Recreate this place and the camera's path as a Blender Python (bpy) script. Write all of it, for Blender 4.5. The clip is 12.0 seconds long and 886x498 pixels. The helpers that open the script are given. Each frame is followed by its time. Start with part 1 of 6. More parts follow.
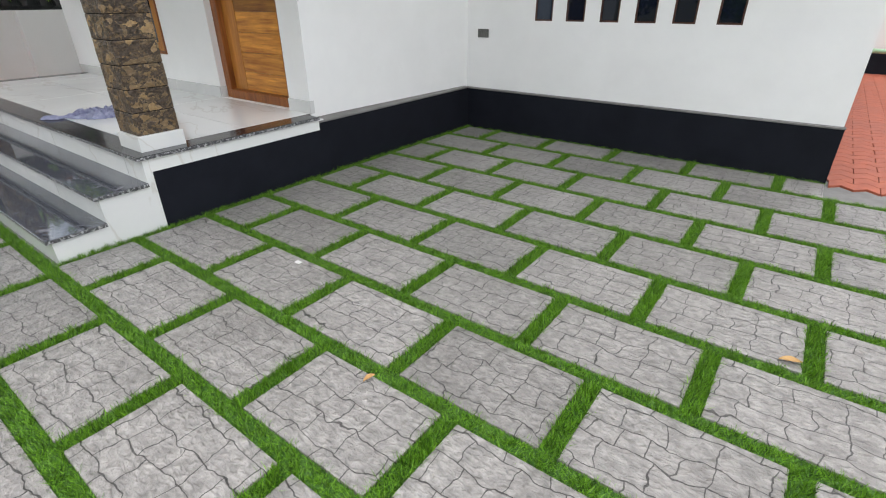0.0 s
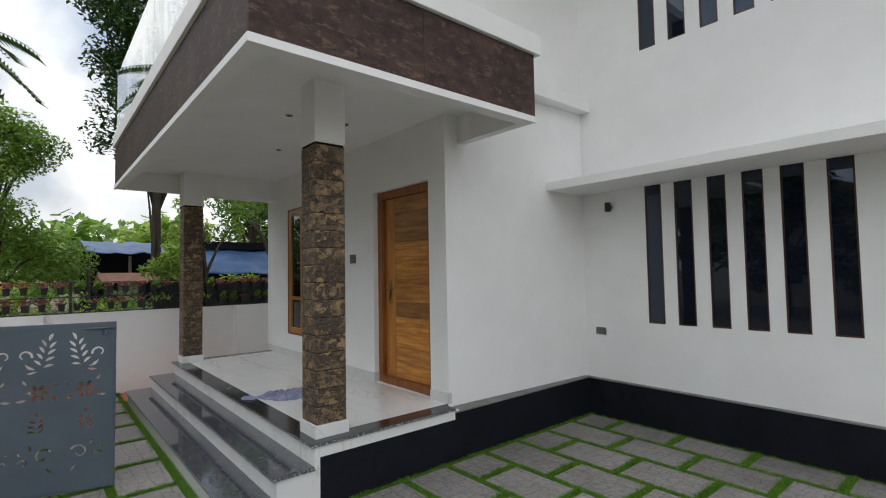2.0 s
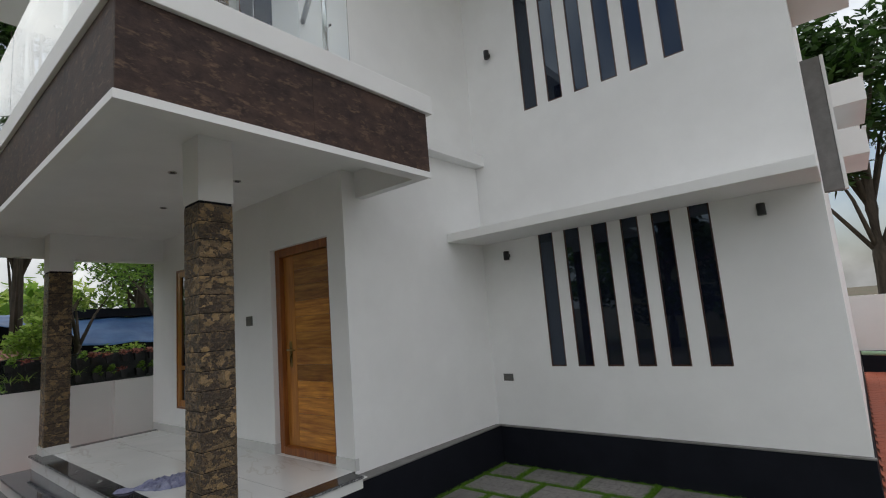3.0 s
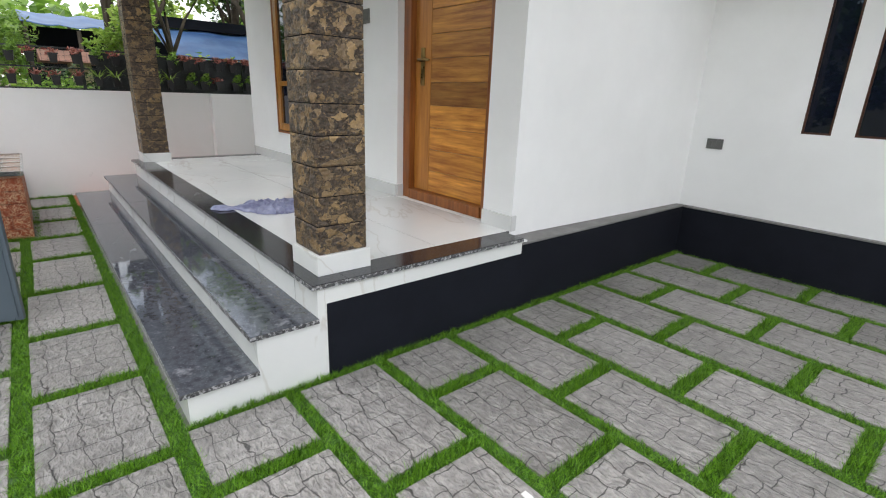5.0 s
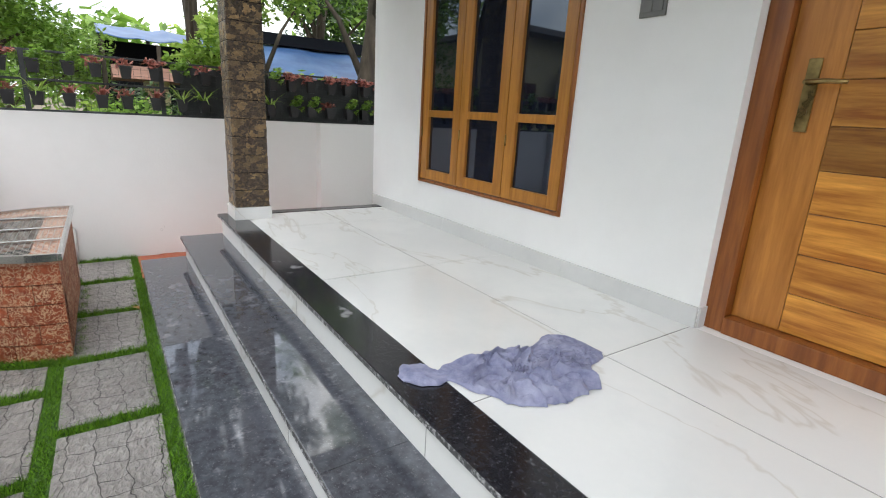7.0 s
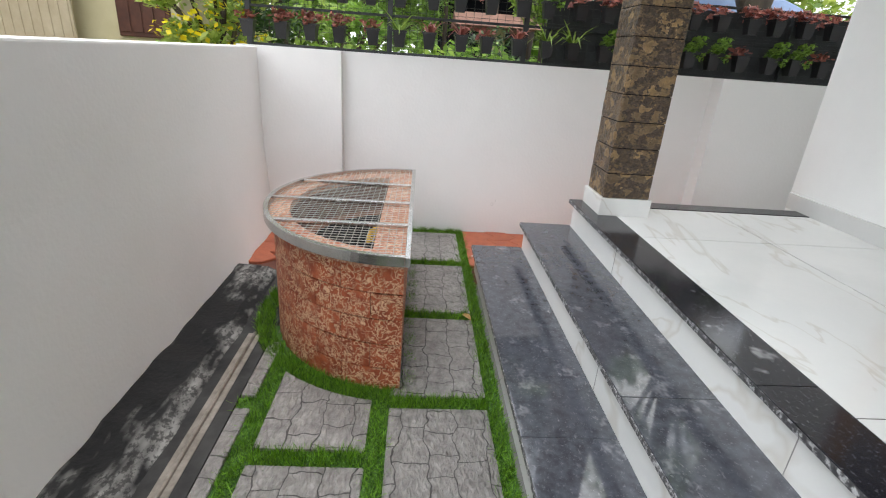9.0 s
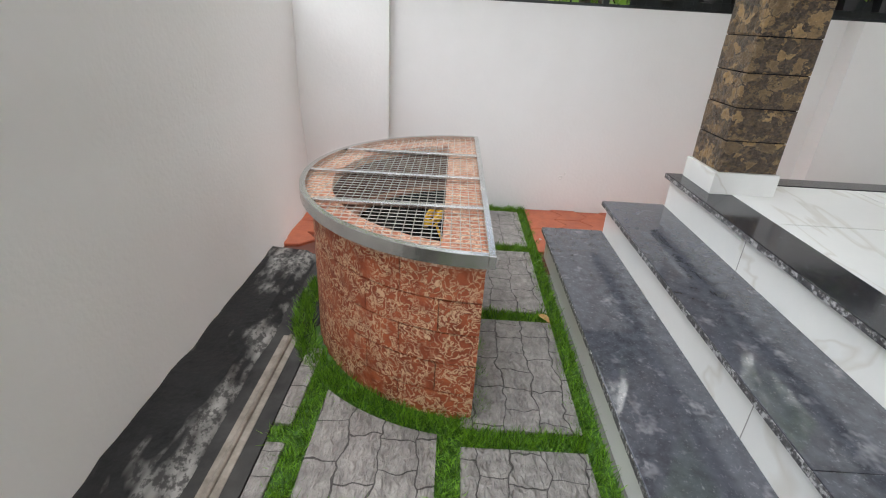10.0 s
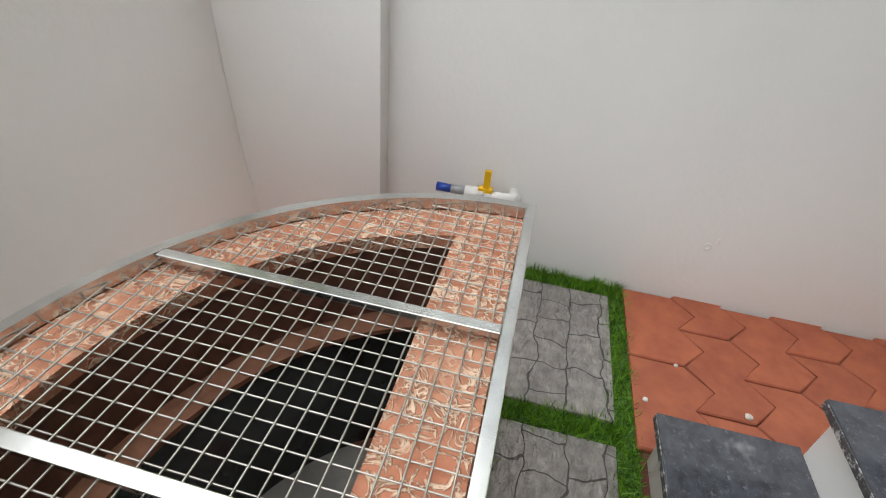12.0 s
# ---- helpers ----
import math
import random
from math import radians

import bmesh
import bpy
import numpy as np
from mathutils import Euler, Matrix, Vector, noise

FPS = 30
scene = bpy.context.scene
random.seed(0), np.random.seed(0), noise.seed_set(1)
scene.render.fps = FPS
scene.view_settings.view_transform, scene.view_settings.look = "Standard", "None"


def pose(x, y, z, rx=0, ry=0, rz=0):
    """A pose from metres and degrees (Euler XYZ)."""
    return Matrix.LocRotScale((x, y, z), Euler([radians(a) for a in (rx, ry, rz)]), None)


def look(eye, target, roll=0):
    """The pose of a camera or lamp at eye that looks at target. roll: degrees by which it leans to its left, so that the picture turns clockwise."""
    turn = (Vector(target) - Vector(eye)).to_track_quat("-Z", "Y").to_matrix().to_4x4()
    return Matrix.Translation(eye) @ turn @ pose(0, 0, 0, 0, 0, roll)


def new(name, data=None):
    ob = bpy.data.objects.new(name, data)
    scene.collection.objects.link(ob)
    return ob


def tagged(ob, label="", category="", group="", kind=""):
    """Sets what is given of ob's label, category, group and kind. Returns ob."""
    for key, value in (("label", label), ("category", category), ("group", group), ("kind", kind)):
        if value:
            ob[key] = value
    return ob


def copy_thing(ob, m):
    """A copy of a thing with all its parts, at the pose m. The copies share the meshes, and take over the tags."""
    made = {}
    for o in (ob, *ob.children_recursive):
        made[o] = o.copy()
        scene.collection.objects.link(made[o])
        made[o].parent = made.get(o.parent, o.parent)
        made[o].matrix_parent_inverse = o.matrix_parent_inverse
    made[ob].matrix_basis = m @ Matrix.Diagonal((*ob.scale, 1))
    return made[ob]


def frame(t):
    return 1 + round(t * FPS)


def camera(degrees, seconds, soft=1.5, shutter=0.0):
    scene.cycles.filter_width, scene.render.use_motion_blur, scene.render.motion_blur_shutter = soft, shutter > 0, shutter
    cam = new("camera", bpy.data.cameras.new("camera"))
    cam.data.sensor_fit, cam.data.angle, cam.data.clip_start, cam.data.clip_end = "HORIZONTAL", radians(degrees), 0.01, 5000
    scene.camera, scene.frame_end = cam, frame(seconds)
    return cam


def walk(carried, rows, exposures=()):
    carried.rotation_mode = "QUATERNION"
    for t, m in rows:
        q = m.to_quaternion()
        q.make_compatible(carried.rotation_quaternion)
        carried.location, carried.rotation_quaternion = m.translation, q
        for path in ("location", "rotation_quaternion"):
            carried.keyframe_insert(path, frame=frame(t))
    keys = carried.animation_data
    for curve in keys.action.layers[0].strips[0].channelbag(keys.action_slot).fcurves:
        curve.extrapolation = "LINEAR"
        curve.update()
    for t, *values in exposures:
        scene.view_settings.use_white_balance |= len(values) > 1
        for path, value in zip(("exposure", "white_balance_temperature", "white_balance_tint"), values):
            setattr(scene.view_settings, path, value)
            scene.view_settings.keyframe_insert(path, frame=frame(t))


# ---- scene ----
cam = camera(84.7, 12.0, soft=1.1)
PATH = [
    (0, (0.175, 0.592, 1.269), (-0.89, 2.018, 0.355), -0.3),
    (0.5, (0.175, 0.374, 1.337), (-1.157, 1.65, 0.565), 0.1),
    (1, (0.227, 0.284, 1.322), (-1.178, 1.548, 0.669), 1.9),
    (1.5, (0.286, 0.237, 1.458), (-1.215, 1.516, 1.121), 1.4),
    (2, (0.393, 0.215, 1.661), (-1.135, 1.502, 1.755), -1.0),
    (2.5, (0.515, 0.223, 1.718), (-0.887, 1.583, 2.15), -3.5),
    (2.7, (0.508, 0.242, 1.732), (-0.785, 1.707, 2.162), -5.9),
    (4.3, (-0.331, 0.777, 1.274), (-1.606, 2.23, 0.762), 1.2),
    (4.5, (-0.492, 0.821, 1.246), (-1.813, 2.221, 0.702), 1.0),
    (5, (-1.034, 0.902, 1.26), (-2.49, 2.134, 0.657), 2.1),
    (5.5, (-1.635, 0.9, 1.267), (-3.172, 2.022, 0.65), 2.1),
    (6, (-2.23, 1.012, 1.274), (-3.766, 2.144, 0.676), 1.8),
    (6.5, (-2.794, 1.022, 1.29), (-4.309, 2.201, 0.729), 2.6),
    (6.7, (-2.97, 1.032, 1.305), (-4.519, 2.189, 0.759), 3.0),
    (8.3, (-4.357, 1.051, 1.277), (-6.125, 1.789, 0.702), 4.6),
    (8.5, (-4.443, 1.006, 1.252), (-6.257, 1.558, 0.616), 5.0),
    (9, (-4.623, 0.821, 1.201), (-6.476, 0.944, 0.458), 4.2),
    (9.5, (-4.767, 0.714, 1.162), (-6.597, 0.709, 0.354), 3.4),
    (10, (-5.048, 0.69, 1.087), (-6.852, 0.68, 0.224), 3.3),
    (10.5, (-5.399, 0.664, 1.071), (-7.18, 0.618, 0.162), 3.0),
    (11, (-5.771, 0.706, 1.06), (-7.492, 0.63, 0.044), 3.2),
    (11.5, (-6.151, 0.782, 1.038), (-7.774, 0.567, -0.111), 5.5),
    (12, (-6.543, 0.795, 1.051), (-8.136, 0.499, -0.122), 5.5),
]
walk(cam, [(t, look(eye, target, roll)) for t, eye, target, roll in PATH], ((0, 0.24, 6600, 7), (1, 0.18, 6600, 7), (1.5, 0.14, 6600, 7), (2, -0.46, 6600, 7), (2.5, -0.87, 6600, 7), (2.8, -0.92, 6600, 7), (3.9, 0.1, 6600, 7), (4.5, 0.26, 6600, 7), (5.5, 0.42, 6600, 7), (6, 0.54, 6600, 7), (6.5, 0.62, 6600, 7), (8.5, 0.62, 6600, 7), (9.5, 0.62, 6600, 7), (11, 0.56, 6700, 5), (12, 0.34, 6750, 4)))

# ---- light ----
world = bpy.data.worlds.new("sky_world")
scene.world = world
world.use_nodes = True
wn, wl = world.node_tree.nodes, world.node_tree.links
sky = wn.new("ShaderNodeTexSky")
sky.sky_type = "NISHITA"
sky.sun_disc = False
sky.sun_elevation, sky.sun_rotation = radians(81), radians(74)
sky.air_density, sky.dust_density, sky.ozone_density = 1.0, 4.0, 1.0
# broken cloud cover: white cloud mixed over the clear sky by soft noise
tc = wn.new("ShaderNodeTexCoord")
cloud = wn.new("ShaderNodeTexNoise")
cloud.inputs["Scale"].default_value, cloud.inputs["Detail"].default_value = 2.2, 7
ramp = wn.new("ShaderNodeValToRGB")
ramp.color_ramp.elements[0].position, ramp.color_ramp.elements[1].position = 0.36, 0.56
mix = wn.new("ShaderNodeMix")
mix.data_type = "RGBA"
body = wn.new("ShaderNodeTexNoise")
body.inputs["Scale"].default_value, body.inputs["Detail"].default_value = 4.5, 6
shade = wn.new("ShaderNodeValToRGB")
shade.color_ramp.elements[0].position, shade.color_ramp.elements[1].position = 0.36, 0.62
shade.color_ramp.elements[0].color, shade.color_ramp.elements[1].color = (4.6, 4.8, 5.3, 1), (9.6, 9.6, 9.7, 1)
wl.new(tc.outputs["Generated"], body.inputs["Vector"])
wl.new(body.outputs["Fac"], shade.inputs["Fac"])
# cloud is brighter towards the zenith, as under any broken overcast
height = wn.new("ShaderNodeSeparateXYZ")
wl.new(tc.outputs["Generated"], height.inputs[0])
lift = wn.new("ShaderNodeMapRange")
lift.inputs["To Min"].default_value, lift.inputs["To Max"].default_value = 0.66, 1.30
wl.new(height.outputs["Z"], lift.inputs["Value"])
veil = wn.new("ShaderNodeVectorMath")
veil.operation = "SCALE"
wl.new(shade.outputs["Color"], veil.inputs[0])
wl.new(lift.outputs[0], veil.inputs["Scale"])
wl.new(veil.outputs[0], mix.inputs["B"])
wl.new(tc.outputs["Generated"], cloud.inputs["Vector"])
wl.new(cloud.outputs["Fac"], ramp.inputs["Fac"])
wl.new(ramp.outputs["Color"], mix.inputs["Factor"])
wl.new(sky.outputs["Color"], mix.inputs["A"])
wl.new(mix.outputs["Result"], wn["Background"].inputs["Color"])
wn["Background"].inputs["Strength"].default_value = 0.265
sun = new("sun", bpy.data.lights.new("sun", "SUN"))
sun.data.energy, sun.data.angle, sun.data.color = 0.5, radians(50), (1.0, 0.97, 0.92)
sun.matrix_world = look((1.4, 0.4, 9), (0, 0, 0))


# ---- materials ----
def rgb(c):
    return (c[0], c[1], c[2], 1)


def surface(name, c1, c2, scale=6, rough=0.6, bump=0.0, bscale=60, metal=0.0, rnd=0.0, c3=None, s3=1.2, amount3=0.35, spec=0.5, stretch=(1, 1, 1), rvar=0.1):
    """A procedural surface: fine mottling c1 to c2, wide stains towards c3, bump grain, gloss variation, and rnd of lightness per object."""
    m = bpy.data.materials.new(name)
    m.use_nodes = True
    n, l = m.node_tree.nodes, m.node_tree.links
    p = n["Principled BSDF"]
    co = n.new("ShaderNodeTexCoord")
    mp = n.new("ShaderNodeMapping")
    mp.inputs["Scale"].default_value = stretch
    l.new(co.outputs["Object"], mp.inputs["Vector"])
    info = n.new("ShaderNodeObjectInfo")
    if rnd:
        off = n.new("ShaderNodeVectorMath")
        off.operation = "MULTIPLY_ADD"
        comb = n.new("ShaderNodeCombineXYZ")
        for k in range(3):
            l.new(info.outputs["Random"], comb.inputs[k])
        off.inputs[1].default_value = (37, 53, 71)
        l.new(comb.outputs[0], off.inputs[0])
        l.new(mp.outputs[0], off.inputs[2])
        vec = off.outputs[0]
    else:
        vec = mp.outputs[0]
    a = n.new("ShaderNodeTexNoise")
    a.inputs["Scale"].default_value, a.inputs["Detail"].default_value, a.inputs["Roughness"].default_value = scale, 6, 0.62
    l.new(vec, a.inputs["Vector"])
    r = n.new("ShaderNodeValToRGB")
    r.color_ramp.elements[0].position, r.color_ramp.elements[1].position = 0.34, 0.66
    r.color_ramp.elements[0].color, r.color_ramp.elements[1].color = rgb(c1), rgb(c2)
    l.new(a.outputs["Fac"], r.inputs["Fac"])
    col = r.outputs["Color"]
    if c3:
        b = n.new("ShaderNodeTexNoise")
        b.inputs["Scale"].default_value, b.inputs["Detail"].default_value = s3, 4
        l.new(vec, b.inputs["Vector"])
        br = n.new("ShaderNodeMapRange")
        br.inputs["From Min"].default_value, br.inputs["From Max"].default_value, br.inputs["To Max"].default_value = 0.45, 0.72, amount3
        l.new(b.outputs["Fac"], br.inputs["Value"])
        mx = n.new("ShaderNodeMix")
        mx.data_type = "RGBA"
        mx.inputs["B"].default_value = rgb(c3)
        l.new(br.outputs[0], mx.inputs["Factor"])
        l.new(col, mx.inputs["A"])
        col = mx.outputs["Result"]
    if rnd:
        hs = n.new("ShaderNodeHueSaturation")
        mr = n.new("ShaderNodeMapRange")
        mr.inputs["To Min"].default_value, mr.inputs["To Max"].default_value = 1 - rnd, 1 + rnd
        l.new(info.outputs["Random"], mr.inputs["Value"])
        l.new(mr.outputs[0], hs.inputs["Value"])
        l.new(col, hs.inputs["Color"])
        col = hs.outputs["Color"]
    l.new(col, p.inputs["Base Color"])
    rr = n.new("ShaderNodeMapRange")
    rr.inputs["To Min"].default_value, rr.inputs["To Max"].default_value = max(0.02, rough - rvar), min(1, rough + rvar)
    l.new(a.outputs["Fac"], rr.inputs["Value"])
    l.new(rr.outputs[0], p.inputs["Roughness"])
    p.inputs["Metallic"].default_value = metal
    p.inputs["Specular IOR Level"].default_value = spec
    if bump:
        g = n.new("ShaderNodeTexNoise")
        g.inputs["Scale"].default_value, g.inputs["Detail"].default_value = bscale, 4
        l.new(vec, g.inputs["Vector"])
        bp = n.new("ShaderNodeBump")
        bp.inputs["Strength"].default_value, bp.inputs["Distance"].default_value = bump, 0.004
        l.new(g.outputs["Fac"], bp.inputs["Height"])
        l.new(bp.outputs["Normal"], p.inputs["Normal"])
    return m


def glass(name, tint, rough=0.0, ior=1.45):
    m = bpy.data.materials.new(name)
    m.use_nodes = True
    p = m.node_tree.nodes["Principled BSDF"]
    p.inputs["Base Color"].default_value = rgb(tint)
    p.inputs["Transmission Weight"].default_value = 1
    p.inputs["Roughness"].default_value = rough
    p.inputs["IOR"].default_value = ior
    return m


def paver_material():
    """Stamped concrete: grey slab with wavy, brick-like pressed grooves."""
    m = surface("stamped_concrete", (0.222, 0.211, 0.204), (0.372, 0.352, 0.341), 26, 0.38, 1.0, 38, rnd=0.13, c3=(0.18, 0.168, 0.162), s3=3.5, amount3=0.5)
    n, l = m.node_tree.nodes, m.node_tree.links
    p = n["Principled BSDF"]
    co = n.new("ShaderNodeTexCoord")
    info = n.new("ShaderNodeObjectInfo")
    wob = n.new("ShaderNodeTexNoise")
    wob.inputs["Scale"].default_value, wob.inputs["Detail"].default_value = 9, 2.5
    shift = n.new("ShaderNodeVectorMath")
    shift.operation = "ADD"
    comb = n.new("ShaderNodeCombineXYZ")
    l.new(info.outputs["Random"], comb.inputs[2])
    l.new(co.outputs["Object"], shift.inputs[0])
    l.new(comb.outputs[0], shift.inputs[1])
    l.new(shift.outputs[0], wob.inputs["Vector"])
    dis = n.new("ShaderNodeVectorMath")
    dis.operation = "MULTIPLY_ADD"
    dis.inputs[1].default_value = (0.080, 0.088, 0)
    l.new(wob.outputs["Color"], dis.inputs[0])
    l.new(co.outputs["Object"], dis.inputs[2])
    br = n.new("ShaderNodeTexBrick")
    br.inputs["Scale"].default_value = 1
    br.inputs["Brick Width"].default_value, br.inputs["Row Height"].default_value = 0.15, 0.098
    br.inputs["Mortar Size"].default_value, br.inputs["Mortar Smooth"].default_value = 0.0022, 0.12
    br.offset, br.squash, br.squash_frequency = 0.37, 0.62, 3
    l.new(dis.outputs[0], br.inputs["Vector"])
    mx = n.new("ShaderNodeMix")
    mx.data_type = "RGBA"
    mx.inputs["B"].default_value = (0.035, 0.032, 0.032, 1)
    old = p.inputs["Base Color"].links[0].from_socket
    fac = n.new("ShaderNodeMath")
    fac.operation = "MULTIPLY"
    fac.inputs[1].default_value = 0.85
    l.new(br.outputs["Fac"], fac.inputs[0])
    l.new(fac.outputs[0], mx.inputs["Factor"])
    l.new(old, mx.inputs["A"])
    l.new(mx.outputs["Result"], p.inputs["Base Color"])
    mp = n.new("ShaderNodeMapping")
    mp.inputs["Scale"].default_value, mp.inputs["Rotation"].default_value = (32, 58, 1), (0, 0, radians(14))
    l.new(shift.outputs[0], mp.inputs["Vector"])
    ch = n.new("ShaderNodeTexNoise")
    ch.inputs["Scale"].default_value, ch.inputs["Detail"].default_value, ch.inputs["Distortion"].default_value = 1, 5, 0.4
    l.new(mp.outputs[0], ch.inputs["Vector"])
    streak = n.new("ShaderNodeMapRange")
    streak.inputs["From Min"].default_value, streak.inputs["From Max"].default_value = 0.34, 0.66
    streak.inputs["To Min"].default_value, streak.inputs["To Max"].default_value = 0.86, 1.09
    l.new(ch.outputs["Fac"], streak.inputs["Value"])
    worn = n.new("ShaderNodeVectorMath")
    worn.operation = "SCALE"
    l.new(p.inputs["Base Color"].links[0].from_socket, worn.inputs[0])
    l.new(streak.outputs[0], worn.inputs["Scale"])
    l.new(worn.outputs[0], p.inputs["Base Color"])
    chb = n.new("ShaderNodeBump")
    chb.inputs["Strength"].default_value, chb.inputs["Distance"].default_value = 1.0, 0.026
    l.new(ch.outputs["Fac"], chb.inputs["Height"])
    l.new(p.inputs["Normal"].links[0].from_socket, chb.inputs["Normal"])
    l.new(chb.outputs["Normal"], p.inputs["Normal"])
    bump = n.new("ShaderNodeBump")
    bump.invert = True
    bump.inputs["Strength"].default_value, bump.inputs["Distance"].default_value = 1.0, 0.006
    l.new(br.outputs["Fac"], bump.inputs["Height"])
    l.new(p.inputs["Normal"].links[0].from_socket, bump.inputs["Normal"])
    l.new(bump.outputs["Normal"], p.inputs["Normal"])
    return m


def speckle(m, col, scale, lo, hi, weight=1.0, stretch=(1, 1, 1)):
    """Adds flecks of a second colour to a material (granite crystals, worn moulding highlights)."""
    n, l = m.node_tree.nodes, m.node_tree.links
    p = n["Principled BSDF"]
    co = n.new("ShaderNodeTexCoord")
    t = n.new("ShaderNodeTexNoise")
    t.inputs["Scale"].default_value, t.inputs["Detail"].default_value, t.inputs["Roughness"].default_value = scale, 3, 0.7
    mp = n.new("ShaderNodeMapping")
    mp.inputs["Scale"].default_value = stretch
    l.new(co.outputs["Object"], mp.inputs["Vector"])
    l.new(mp.outputs[0], t.inputs["Vector"])
    r = n.new("ShaderNodeMapRange")
    r.inputs["From Min"].default_value, r.inputs["From Max"].default_value, r.inputs["To Max"].default_value = lo, hi, weight
    l.new(t.outputs["Fac"], r.inputs["Value"])
    mx = n.new("ShaderNodeMix")
    mx.data_type = "RGBA"
    mx.inputs["B"].default_value = rgb(col)
    l.new(r.outputs[0], mx.inputs["Factor"])
    l.new(p.inputs["Base Color"].links[0].from_socket, mx.inputs["A"])
    l.new(mx.outputs["Result"], p.inputs["Base Color"])
    return m


def wood(name, dark, light, along="x", rnd=0.25, rough=0.32):
    st = {"x": (1.2, 14, 14), "z": (14, 14, 1.2), "y": (14, 1.2, 14)}[along]
    return surface(name, dark, light, 2.2, rough, 0.15, 30, rnd=rnd, c3=dark, s3=0.9, amount3=0.5, stretch=st)


def veined_marble():
    m = surface("white_marble_tile", (0.74, 0.75, 0.74), (0.82, 0.82, 0.80), 3, 0.10, c3=(0.66, 0.67, 0.67), s3=1.5, amount3=0.5, rvar=0.03)
    n, l = m.node_tree.nodes, m.node_tree.links
    p = n["Principled BSDF"]
    co = n.new("ShaderNodeTexCoord")
    mp = n.new("ShaderNodeMapping")
    mp.inputs["Scale"].default_value, mp.inputs["Rotation"].default_value = (0.7, 1.9, 1), (0, 0, radians(-25))
    t = n.new("ShaderNodeTexNoise")
    t.inputs["Scale"].default_value, t.inputs["Detail"].default_value, t.inputs["Distortion"].default_value = 0.9, 5, 0.6
    l.new(co.outputs["Object"], mp.inputs["Vector"])
    l.new(mp.outputs[0], t.inputs["Vector"])
    a = n.new("ShaderNodeMath")
    a.operation = "SUBTRACT"
    a.inputs[1].default_value = 0.5
    l.new(t.outputs["Fac"], a.inputs[0])
    b = n.new("ShaderNodeMath")
    b.operation = "ABSOLUTE"
    l.new(a.outputs[0], b.inputs[0])
    r = n.new("ShaderNodeMapRange")
    r.inputs["From Min"].default_value, r.inputs["From Max"].default_value = 0.0, 0.009
    r.inputs["To Min"].default_value, r.inputs["To Max"].default_value = 0.30, 0.0
    l.new(b.outputs[0], r.inputs["Value"])
    mx = n.new("ShaderNodeMix")
    mx.data_type = "RGBA"
    mx.inputs["B"].default_value = (0.42, 0.36, 0.27, 1)
    l.new(r.outputs[0], mx.inputs["Factor"])
    l.new(p.inputs["Base Color"].links[0].from_socket, mx.inputs["A"])
    l.new(mx.outputs["Result"], p.inputs["Base Color"])
    return m


def worm_flecks(m, col):
    """Pale worn ridges that wander over a moulded block, with relief."""
    n, l = m.node_tree.nodes, m.node_tree.links
    p = n["Principled BSDF"]
    co = n.new("ShaderNodeTexCoord")
    t = n.new("ShaderNodeTexNoise")
    t.inputs["Scale"].default_value, t.inputs["Detail"].default_value, t.inputs["Roughness"].default_value, t.inputs["Distortion"].default_value = 38, 3, 0.56, 1.1
    l.new(co.outputs["Object"], t.inputs["Vector"])
    a = n.new("ShaderNodeMath")
    a.operation = "SUBTRACT"
    a.inputs[1].default_value = 0.5
    l.new(t.outputs["Fac"], a.inputs[0])
    b = n.new("ShaderNodeMath")
    b.operation = "ABSOLUTE"
    l.new(a.outputs[0], b.inputs[0])
    r = n.new("ShaderNodeMapRange")
    r.inputs["From Min"].default_value, r.inputs["From Max"].default_value = 0.016, 0.062
    r.inputs["To Min"].default_value, r.inputs["To Max"].default_value = 1.0, 0.0
    l.new(b.outputs[0], r.inputs["Value"])
    w = n.new("ShaderNodeTexNoise")
    w.inputs["Scale"].default_value, w.inputs["Detail"].default_value = 14, 3
    l.new(co.outputs["Object"], w.inputs["Vector"])
    wr = n.new("ShaderNodeMapRange")
    wr.inputs["From Min"].default_value, wr.inputs["From Max"].default_value, wr.inputs["To Max"].default_value = 0.33, 0.50, 0.9
    l.new(w.outputs["Fac"], wr.inputs["Value"])
    f = n.new("ShaderNodeMath")
    f.operation = "MULTIPLY"
    l.new(r.outputs[0], f.inputs[0])
    l.new(wr.outputs[0], f.inputs[1])
    mx = n.new("ShaderNodeMix")
    mx.data_type = "RGBA"
    mx.inputs["B"].default_value = rgb(col)
    l.new(f.outputs[0], mx.inputs["Factor"])
    l.new(p.inputs["Base Color"].links[0].from_socket, mx.inputs["A"])
    l.new(mx.outputs["Result"], p.inputs["Base Color"])
    bp = n.new("ShaderNodeBump")
    bp.inputs["Strength"].default_value, bp.inputs["Distance"].default_value = 0.9, 0.004
    l.new(f.outputs[0], bp.inputs["Height"])
    l.new(p.inputs["Normal"].links[0].from_socket, bp.inputs["Normal"])
    l.new(bp.outputs["Normal"], p.inputs["Normal"])
    return m


